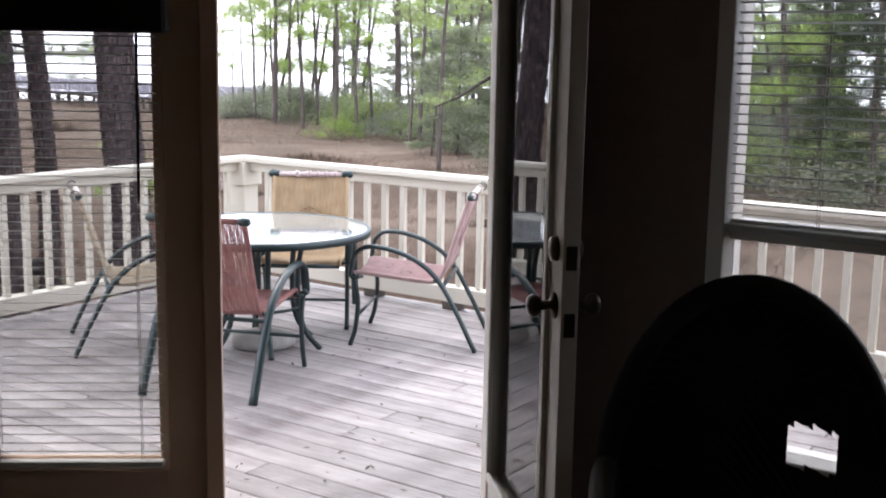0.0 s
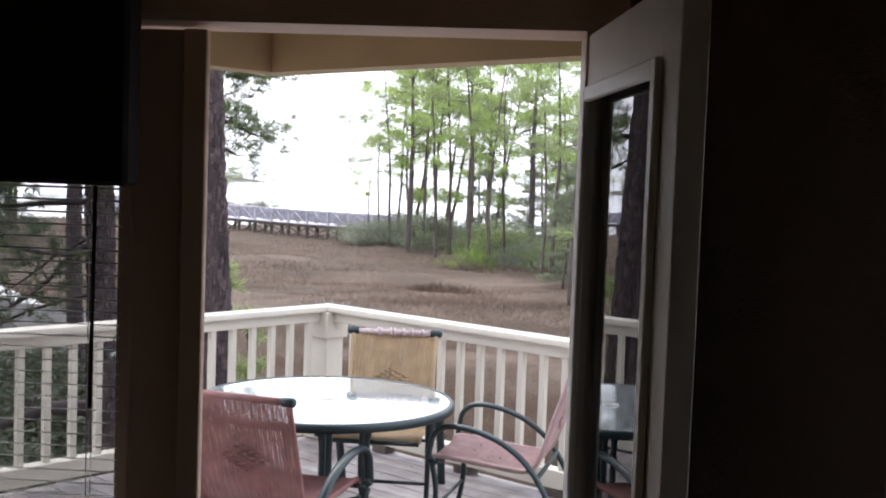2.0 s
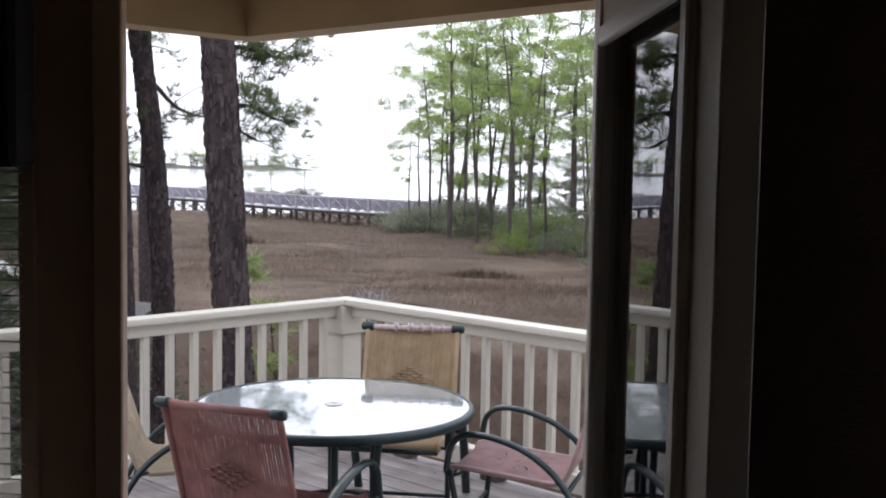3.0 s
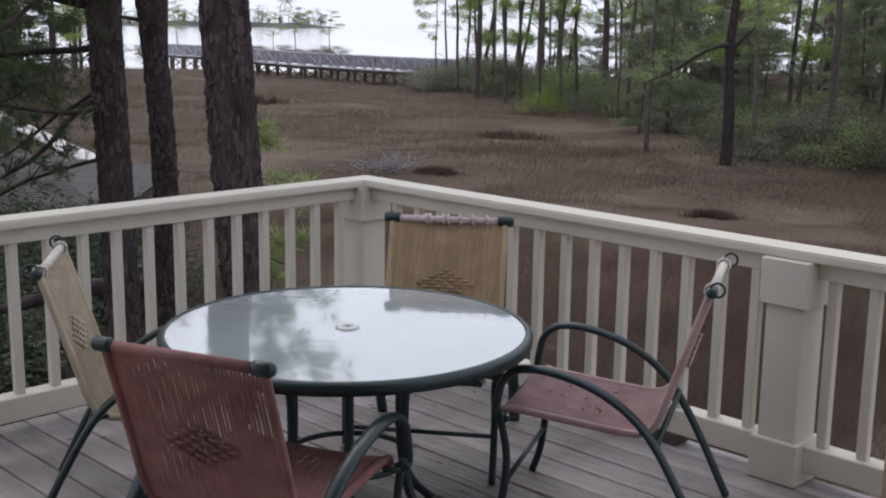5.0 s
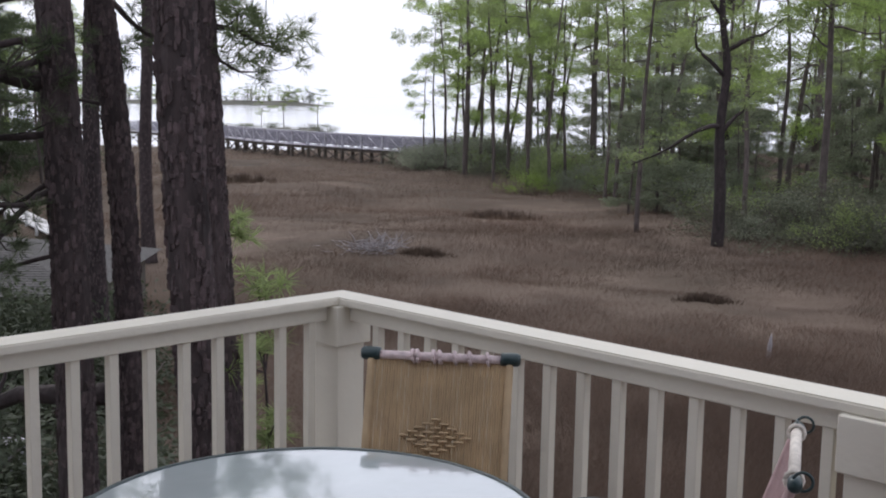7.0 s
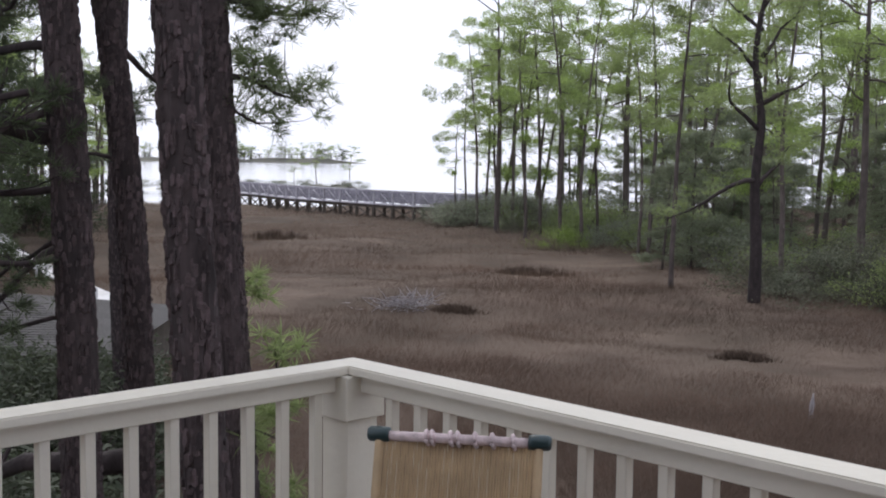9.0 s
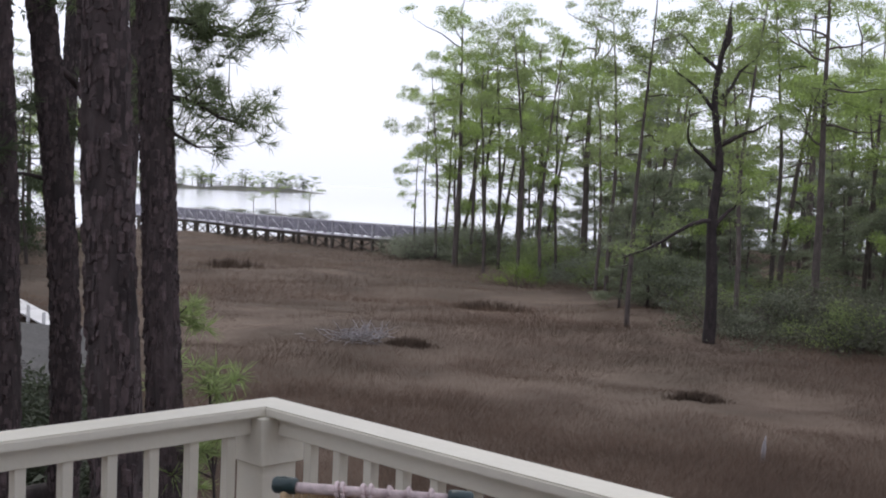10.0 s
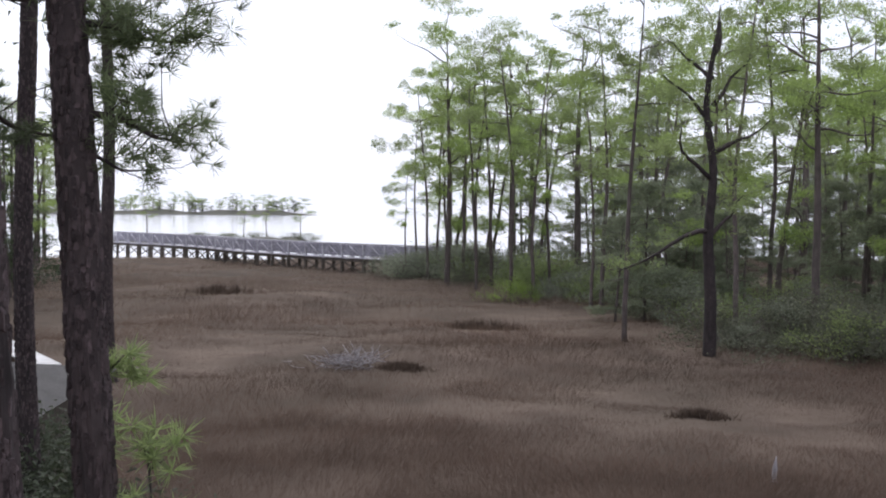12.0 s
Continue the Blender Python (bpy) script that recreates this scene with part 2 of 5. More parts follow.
# door wall with the opening for the pair of doors
OPEN_L, OPEN_R, OPEN_T = -0.97, 0.85, 2.075
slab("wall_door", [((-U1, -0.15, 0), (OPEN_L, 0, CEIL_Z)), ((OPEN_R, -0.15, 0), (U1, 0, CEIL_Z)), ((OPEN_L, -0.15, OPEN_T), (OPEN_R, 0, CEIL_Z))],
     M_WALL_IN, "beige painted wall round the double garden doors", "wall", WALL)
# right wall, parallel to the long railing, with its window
# The window's unseen far part is added width that lights the door wall.
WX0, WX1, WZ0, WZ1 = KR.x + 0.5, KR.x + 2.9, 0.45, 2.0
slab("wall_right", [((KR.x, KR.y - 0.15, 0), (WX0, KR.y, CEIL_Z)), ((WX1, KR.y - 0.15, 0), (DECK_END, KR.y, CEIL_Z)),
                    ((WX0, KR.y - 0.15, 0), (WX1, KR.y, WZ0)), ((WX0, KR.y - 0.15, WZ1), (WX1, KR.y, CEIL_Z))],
     M_WALL_IN, "painted wall with a blind-covered window, coloured dark like the dim room", "wall")
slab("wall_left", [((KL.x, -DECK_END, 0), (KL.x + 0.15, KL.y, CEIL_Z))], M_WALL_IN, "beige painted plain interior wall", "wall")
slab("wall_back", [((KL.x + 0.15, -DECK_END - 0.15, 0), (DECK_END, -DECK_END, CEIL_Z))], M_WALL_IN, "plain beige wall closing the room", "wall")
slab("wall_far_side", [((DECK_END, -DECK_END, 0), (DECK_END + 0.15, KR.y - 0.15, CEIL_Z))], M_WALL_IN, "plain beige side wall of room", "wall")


def room_plan(bm, z0, z1, grow=0.0):
    g = grow
    pts = [(KL.x - g, -DECK_END - g), (DECK_END + g, -DECK_END - g), (DECK_END + g, KR.y + g), (KR.x, KR.y + g), (KL.x - g, KL.y)]
    lo = [bm.verts.new((x, y, z0)) for x, y in pts]
    hi = [bm.verts.new((x, y, z1)) for x, y in pts]
    bm.faces.new(lo[::-1])
    bm.faces.new(hi)
    for i in range(len(pts)):
        j = (i + 1) % len(pts)
        bm.faces.new((lo[i], lo[j], hi[j], hi[i]))
    return bm


tagged(part("floor", room_plan(bmesh.new(), -0.2, 0.0), M_CARPET), "dark brown carpet on the room floor", "floor", "", "structure")
tagged(part("ceiling", room_plan(bmesh.new(), CEIL_Z, CEIL_Z + 0.12), M_CEIL), "plain painted ceiling of the room", "ceiling", "", "structure")

# porch roof: beams parallel to the railings, soffit, roof sheet
BX, BY, BZ = 2.35, -2.38, 2.075
slab("porch_beam", [((BX, BY - 0.12, BZ), (DECK_END + 1, BY, BZ + 0.22)), ((BX, -DECK_END - 1, BZ), (BX + 0.12, BY - 0.12, BZ + 0.22))],
     M_SOFFIT, "tan painted porch beam under the roof edge", "beam")
slab("porch_fascia", [((BX - 0.32, BY, BZ + 0.16), (DECK_END + 1, BY + 0.32, BZ + 0.2)), ((BX - 0.32, -DECK_END - 1, BZ + 0.16), (BX, BY, BZ + 0.2))],
     M_SOFFIT, "tan painted eave board of the porch", "eave")
slab("porch_soffit", [((BX + 0.12, -DECK_END - 1, BZ + 0.22), (DECK_END + 1, BY - 0.12, BZ + 0.26))], M_SOFFIT, "tan painted porch ceiling boards", "soffit")
slab("roof", [((BX - 0.32, -DECK_END - 1, BZ + 0.62), (DECK_END + 1, BY + 0.32, BZ + 0.72))], M_SHINGLE, "grey roof above the porch and room", "roof")

# ---- structure: deck ----
deck = tagged(part("floor_deck", box(bmesh.new(), (0.0, -DECK_END, -0.25), (DECK_END, 0.06, -0.045)), M_UNDER), "weathered grey wooden deck of long boards", "deck", "", "structure")

# ---- railing ----
RAIL_TOP, CAP_T, SUB_H = 0.871, 0.036, 0.065
LX = 0.09                                    # line of the short railing
PITCH = 0.1524


def baluster_mesh():
    bm = box(bmesh.new(), (-0.019, -0.019, 0.15), (0.019, 0.019, RAIL_TOP - CAP_T - SUB_H + 0.01), bevel=0.003)
    return mesh_of("baluster", bm, M_RAIL)


BAL = baluster_mesh()


def railing(name, m, length, first, skip, label, mitre):
    """A straight run along local x; balusters from first on, but not where posts stand."""
    rail = tagged(thing(name, m, label, "railing"), group="deck railings")
    cap = bmesh.new()
    rim = [(0, mitre * 0.07), (length, mitre * 0.07), (length, -mitre * 0.07), (0.14, -mitre * 0.07)]
    lo = [cap.verts.new((x, y, RAIL_TOP - CAP_T)) for x, y in rim]
    hi = [cap.verts.new((x, y, RAIL_TOP)) for x, y in rim]
    cap.faces.new(lo), cap.faces.new(hi)
    for i in range(4):
        cap.faces.new((lo[i], lo[(i + 1) % 4], hi[(i + 1) % 4], hi[i]))
    bmesh.ops.recalc_face_normals(cap, faces=cap.faces[:])
    bmesh.ops.bevel(cap, geom=[e for e in cap.edges if abs(e.verts[0].co.x - e.verts[1].co.x) > 1], offset=0.006, segments=2, affect='EDGES')
    part("cap_rail", cap, M_RAIL, rail)
    part("top_rail", box(bmesh.new(), (0.03, -0.03, RAIL_TOP - CAP_T - SUB_H), (length, 0.03, RAIL_TOP - CAP_T), bevel=0.003), M_RAIL, rail)
    part("bottom_rail", box(bmesh.new(), (0.03, -0.045, 0.05), (length, 0.045, 0.15), bevel=0.004), M_RAIL, rail)
    for bx in (0.62, 1.3, 1.95, 3.1, 4.3) if mitre > 0 else ():
        part("support_block", box(bmesh.new(), (bx - 0.06, -0.05, 0.0), (bx + 0.06, 0.04, 0.05), bevel=0.004), M_UNDER, rail, "dark brown wooden block")
    x = first
    while x < length:
        if not any(abs(x - s) < 0.11 for s in skip):
            ob = new("baluster", BAL)
            ob.parent = rail
            ob.location = (x, 0, 0)
        x += PITCH
    return rail


def rail_post(m):
    post = tagged(thing("railing_post", m, "cream painted square railing post with collar", "post"), group="railing posts")
    part("shaft", box(bmesh.new(), (-0.075, -0.075, -0.04), (0.075, 0.075, 0.7), bevel=0.004), M_RAIL, post)
    part("collar", box(bmesh.new(), (-0.095, -0.095, 0.665), (0.095, 0.095, RAIL_TOP - CAP_T), bevel=0.004), M_RAIL, post)
    part("base_trim", box(bmesh.new(), (-0.095, -0.095, 0.0), (0.095, 0.095, 0.16), bevel=0.004), M_RAIL, post)
    return post


POST_X = [2.47, 4.95, 7.4]
railing("deck_railing", pose(0.02, 0.0, 0), DECK_END, 0.16, [x - 0.02 for x in POST_X] + [0.07], "cream painted wooden railing along the marsh side", 1)
railing("deck_railing", pose(LX, 0.07, 0, 0, 0, -90), DECK_END, 0.24, [2.5, 4.95, 7.4, 0.07], "cream painted wooden railing towards the pines", -1)
for px in POST_X:
    rail_post(pose(px, 0, 0))
for py in (-2.43, -4.88):
    rail_post(pose(LX, py, 0))
rail_post(pose(0.09, -0.005, 0))

# ---- doors ----
def door_leaf(name, m, width, height, label, stile=0.115, knob=True, paint=None):
    """A glazed door; local x from the hinge edge, y through its thickness, z up."""
    leaf = thing(name, m, label, "door", "", "structure")
    g0, g1 = 0.30, height - 0.125
    T = 0.022
    paint = paint or M_DOOR
    part("hinge_stile", box(bmesh.new(), (0, -T, 0.012), (stile, T, height), bevel=0.002), paint, leaf)
    part("lock_stile", box(bmesh.new(), (width - stile, -T, 0.012), (width, T, height), bevel=0.002), paint, leaf)
    part("bottom_rail", box(bmesh.new(), (stile, -T, 0.012), (width - stile, T, g0)), paint, leaf)
    part("top_rail", box(bmesh.new(), (stile, -T, g1), (width - stile, T, height)), paint, leaf)
    for s in (-1, 1):
        bm = bmesh.new()
        for lo, hi in (((stile - 0.012, g0 - 0.012), (stile + 0.02, g1 + 0.012)), ((width - stile - 0.02, g0 - 0.012), (width - stile + 0.012, g1 + 0.012)),
                       ((stile + 0.02, g0 - 0.012), (width - stile - 0.02, g0 + 0.02)), ((stile + 0.02, g1 - 0.02), (width - stile - 0.02, g1 + 0.012))):
            y0, y1 = sorted((s * T, s * (T + 0.014)))
            box(bm, (lo[0], y0, lo[1]), (hi[0], y1, hi[1]), bevel=0.003)
        part("glazing_bead", bm, paint, leaf)
    pane = part("pane", box(bmesh.new(), (stile, -0.003, g0), (width - stile, 0.003, g1)), M_PANE, leaf, "clear door glass")
    pane.visible_shadow = False
    if knob:
        for s in (-1, 1):
            rot = pose(width - 0.06, s * T, 1.02, -90 * s)
            bm = lathe(bmesh.new(), [(0.0, 0), (0.034, 0), (0.034, 0.006), (0.013, 0.012), (0.012, 0.035), (0.026, 0.045), (0.03, 0.058), (0.022, 0.07), (0.0, 0.074)], 20, rot)
            part("door_knob", bm, M_BRASS, leaf, "tarnished round door knob")
            rot = pose(width - 0.06, s * T, 1.165, -90 * s)
            bm = lathe(bmesh.new(), [(0.0, 0), (0.033, 0), (0.031, 0.014), (0.018, 0.02), (0.0, 0.022)], 20, rot)
            part("deadbolt", bm, M_BRASS, leaf, "tarnished deadbolt rose")
        for z in (0.98, 1.15):
            part("latch_plate", box(bmesh.new(), (width, -0.014, z - 0.03), (width + 0.002, 0.014, z + 0.03)), M_BRASS, leaf)
    for z in (0.25, 1.0, 1.8):
        part("hinge", box(bmesh.new(), (-0.006, T - 0.004, z), (0.006, T + 0.008, z + 0.09)), M_BRASS, leaf)
    return leaf


HINGE_U = 0.815
door_leaf("door_1", WALL @ pose(HINGE_U + 0.03, -0.06, 0.0, 0, 0, -83), 0.88, 2.045, "glazed off-white door standing open into the room")
door_leaf("door_2", WALL @ pose(-0.93, -0.06, 0.0), 0.88, 2.045, "closed glazed door with white slat blind", stile=0.155, knob=False, paint=M_TRIM)
# jambs, astragal, head and sill
frame_ob = thing("door_frame", WALL, "beige painted frame round the garden doors", "door frame", "", "structure")
part("jamb", box(bmesh.new(), (OPEN_L, -0.16, 0), (-0.935, 0.02, OPEN_T - 0.02)), M_TRIM, frame_ob)
part("jamb", box(bmesh.new(), (OPEN_R - 0.02, -0.16, 0), (OPEN_R + 0.0, 0.02, OPEN_T - 0.02)), M_TRIM, frame_ob)
part("head", box(bmesh.new(), (OPEN_L, -0.16, OPEN_T - 0.02), (OPEN_R, 0.02, OPEN_T)), M_TRIM, frame_ob)
part("astragal", box(bmesh.new(), (-0.075, -0.11, 0.012), (-0.02, -0.082, OPEN_T - 0.03), bevel=0.003), M_TRIM, frame_ob)
part("threshold", box(bmesh.new(), (OPEN_L + 0.04, -0.14, 0.0), (OPEN_R - 0.02, 0.03, 0.012)), M_BRASS, frame_ob)
for lo, hi in (((OPEN_L - 0.07, -0.165, 0), (OPEN_L, -0.15, OPEN_T + 0.07)), ((OPEN_R, -0.165, 0), (OPEN_R + 0.07, -0.15, OPEN_T + 0.07)), ((OPEN_L, -0.165, OPEN_T), (OPEN_R, -0.15, OPEN_T + 0.07))):
    part("casing", box(bmesh.new(), lo, hi), M_TRIM, frame_ob)


def slat_mesh(width):
    """One curved slat, its length along x."""
    bm = bmesh.new()
    prof = [(-0.0125, 0.000), (-0.006, 0.0015), (0.0, 0.002), (0.006, 0.0015), (0.0125, 0.0)]
    a = [[bm.verts.new((x, y, z)) for y, z in prof] for x in (0, width)]
    for k in range(4):
        bm.faces.new((a[0][k], a[1][k], a[1][k + 1], a[0][k + 1]))
    bmesh.ops.solidify(bm, geom=bm.faces[:], thickness=0.0008)
    return mesh_of("slat", bm, M_BLIND)


def blind(name, m, width, top, bottom, tilt, label, cords=(0.12,)):
    b = thing(name, m, label, "blind")
    part("head_rail", box(bmesh.new(), (0, -0.025, top), (width, 0.025, top + 0.04), bevel=0.003), M_BLIND, b)
    part("bottom_bar", box(bmesh.new(), (0.002, -0.02, bottom - 0.02), (width - 0.002, 0.02, bottom), bevel=0.003), M_BLIND, b)
    me = slat_mesh(width)
    z = bottom + 0.03
    while z < top - 0.01:
        ob = new("slat", me)
        ob.parent = b
        ob.matrix_local = pose(0, 0, z, tilt)
        z += 0.0285
    for c in cords:
        for y in (-0.014, 0.014):
            part("ladder_cord", tube(bmesh.new(), [(c * width, y, bottom), (c * width, y, top)], 0.0012, 4), M_BLIND, b)
            part("ladder_cord", tube(bmesh.new(), [((1 - c) * width, y, bottom), ((1 - c) * width, y, top)], 0.0012, 4), M_BLIND, b)
    part("tilt_wand", tube(bmesh.new(), [(width - 0.045, -0.04, top), (width - 0.05, -0.05, top - 0.75)], 0.005, 6), M_BLACKCLOTH, b, "dark tilt wand")
    return b


blind("window_blind", WALL @ pose(-0.79, -0.125, 0), 0.585, 1.93, 0.335, -12, "white slat blind hanging over the closed door glass")

# window in the right wall
win = thing("window_1", pose(0, KR.y - 0.07, 0), "white framed sash window behind a slat blind", "window", "", "structure")
zm = 1.12
for lo, hi in (((WX0, -0.08, WZ0), (WX0 + 0.05, 0.07, WZ1)), ((WX1 - 0.05, -0.08, WZ0), (WX1, 0.07, WZ1)), ((WX0 + 0.05, -0.08, WZ1 - 0.05), (WX1 - 0.05, 0.07, WZ1)),
               ((WX0 + 0.05, -0.08, WZ0), (WX1 - 0.05, 0.07, WZ0 + 0.05)), ((WX0 + 0.05, -0.03, zm), (WX1 - 0.05, 0.03, zm + 0.06))):
    part("window_frame", box(bmesh.new(), lo, hi, bevel=0.003), M_DOOR, win)
for z0, z1, y in ((WZ0 + 0.05, zm, 0.012), (zm + 0.06, WZ1 - 0.05, -0.012)):
    p = part("pane", box(bmesh.new(), (WX0 + 0.05, y - 0.003, z0), (WX1 - 0.05, y + 0.003, z1)), M_PANE, win)
    p.visible_shadow = False
blind("window_blind", pose(WX0 + 0.03, KR.y - 0.12, 0), WX1 - WX0 - 0.06, WZ1 - 0.06, zm + 0.05, -14, "white slat blind drawn halfway down the sash window")

# black valance above the closed door's blind
val = thing("valance", WALL @ pose(0, -0.19, 0), "black fabric valance above the door blind", "valance")
part("cloth", box(bmesh.new(), (-1.05, -0.07, 1.685), (-0.15, 0.02, 2.16), bevel=0.01), M_BLACKCLOTH, val)
part("rod", tube(bmesh.new(), [(-1.08, -0.02, 2.17), (-0.14, -0.02, 2.17)], 0.012, 8), M_BRASS, val)

# ---- ground, marsh, water ----
G = -4.0
rng = random.Random(7)


def fwd(d, s, z=G):
    """A place d metres out along the view over the marsh and s metres to its right, from the deck corner."""
    a = radians(47)
    return Vector((-math.sin(a) * d + math.cos(a) * s, math.cos(a) * d + math.sin(a) * s, z))


def marsh_height(x, y):
    d = -x * 0.731 + y * 0.682
    h = G + 0.35 * noise.noise((x * 0.06, y * 0.06, 0)) + 0.30 * noise.noise((x * 0.16, y * 0.16, 3)) + 0.12 * noise.noise((x * 0.45, y * 0.45, 6))
    shore = 118 + 10 * noise.noise((x * 0.02, y * 0.02, 9))
    if d > shore:
        h -= min(3.0, (d - shore) * 0.12)
    return h


def ground_sheet():
    bm = bmesh.new()
    ticks = sorted({s * v for v in [*range(0, 120, 1), 120, 125, 132, 140, 160, 190, 240, 400, 900, 2500, 4500] for s in (-1, 1)})
    grid = [[bm.verts.new((x, y, marsh_height(x, y))) for x in ticks] for y in ticks]
    for j in range(len(ticks) - 1):
        for i in range(len(ticks) - 1):
            bm.faces.new((grid[j][i], grid[j][i + 1], grid[j + 1][i + 1], grid[j + 1][i])).smooth = True
    return bm


tagged(part("ground", ground_sheet(), M_MARSH), "brown marsh ground with dry grass", "ground", "", "structure")
tagged(part("water", box(bmesh.new(), (-4600, -4600, G - 1.1), (4600, 4600, G - 0.62)), M_WATER), "calm sea water of the bay, coloured pale like the sky it reflects", "water", "", "structure")

# ---- table ----
TC = Vector((1.66, -1.44, 0))
TABLE_H, TABLE_R = 0.668, 0.60
# Base colour raised to add some of the white sky reflection to the glass.
M_TABLEGLASS = material("frosted_rippled_glass", (0.36, 0.40, 0.40), 0.05, scale=3, spread=0.08, dirt=0.3, dark=(0.36, 0.38, 0.38), dirt_scale=4, bump=0.09, bump_scale=11, spec=1.0)
M_TABLEGLASS.node_tree.nodes["Principled BSDF"].inputs["Coat Weight"].default_value = 1.0
M_TABLEGLASS.node_tree.nodes["Principled BSDF"].inputs["Coat Roughness"].default_value = 0.03
M_TABLEGLASS.node_tree.nodes["Principled BSDF"].inputs["Coat IOR"].default_value = 1.7


def garden_table():
    t = thing("garden_table", Matrix.Translation(TC), "round rippled glass garden table with green metal rim", "table")
    bm = lathe(bmesh.new(), [(0.028, TABLE_H - 0.008), (0.028, TABLE_H), (TABLE_R - 0.02, TABLE_H), (TABLE_R - 0.02, TABLE_H - 0.008), (0.028, TABLE_H - 0.008)], 72)
    for f in bm.faces:
        f.smooth = False
    part("tabletop", bm, M_TABLEGLASS, t, "frosted rippled glass top with wet shine")
    bm = lathe(bmesh.new(), [(TABLE_R - 0.03, TABLE_H - 0.03), (TABLE_R - 0.02, TABLE_H + 0.003), (TABLE_R - 0.008, TABLE_H + 0.004), (TABLE_R + 0.004, TABLE_H - 0.008), (TABLE_R + 0.002, TABLE_H - 0.035), (TABLE_R - 0.03, TABLE_H - 0.03)], 72)
    part("rim", bm, M_GREEN, t)
    bm = lathe(bmesh.new(), [(0.014, TABLE_H - 0.02), (0.014, TABLE_H + 0.006), (0.036, TABLE_H + 0.005), (0.04, TABLE_H + 0.001), (0.03, TABLE_H - 0.02)], 24)
    part("umbrella_ring", bm, M_BLIND, t, "pale plastic umbrella hole ring")
    for k in range(6):
        a = 2 * math.pi * (k + 0.35) / 6
        c, s = math.cos(a), math.sin(a)
        pts = smooth_path([(c * 0.54, s * 0.54, TABLE_H - 0.03), (c * 0.34, s * 0.34, TABLE_H - 0.045), (c * 0.225, s * 0.225, TABLE_H - 0.12), (c * 0.21, s * 0.21, 0.25), (c * 0.25, s * 0.25, 0.1), (c * 0.34, s * 0.34, 0.0)], 5)
        part("leg", tube(bmesh.new(), pts, 0.016, 8), M_GREEN, t)
    bm = bmesh.new()
    ring = [(0.21 * math.cos(2 * math.pi * k / 24), 0.21 * math.sin(2 * math.pi * k / 24), 0.23) for k in range(25)]
    part("stretcher_ring", tube(bm, ring, 0.01, 6), M_GREEN, t)
    return t


garden_table()
base = thing("umbrella_base", Matrix.Translation(TC), "grey concrete umbrella base on the deck under the table", "umbrella base")
part("weight", lathe(bmesh.new(), [(0.0, 0.0), (0.17, 0.0), (0.18, 0.02), (0.17, 0.06), (0.06, 0.085), (0.0, 0.085)], 28), M_CONCRETE, base)
part("socket", lathe(bmesh.new(), [(0.0, 0.085), (0.026, 0.085), (0.026, 0.26), (0.02, 0.26), (0.02, 0.09)], 16), M_WRAP, base)

# ---- chairs ----
# side profile of seat and back, (y forwards, z up)
RAILP = [(0.30, 0.385), (0.27, 0.412), (0.10, 0.398), (-0.10, 0.378), (-0.18, 0.384), (-0.225, 0.44), (-0.27, 0.58), (-0.335, 0.78), (-0.36, 0.855)]


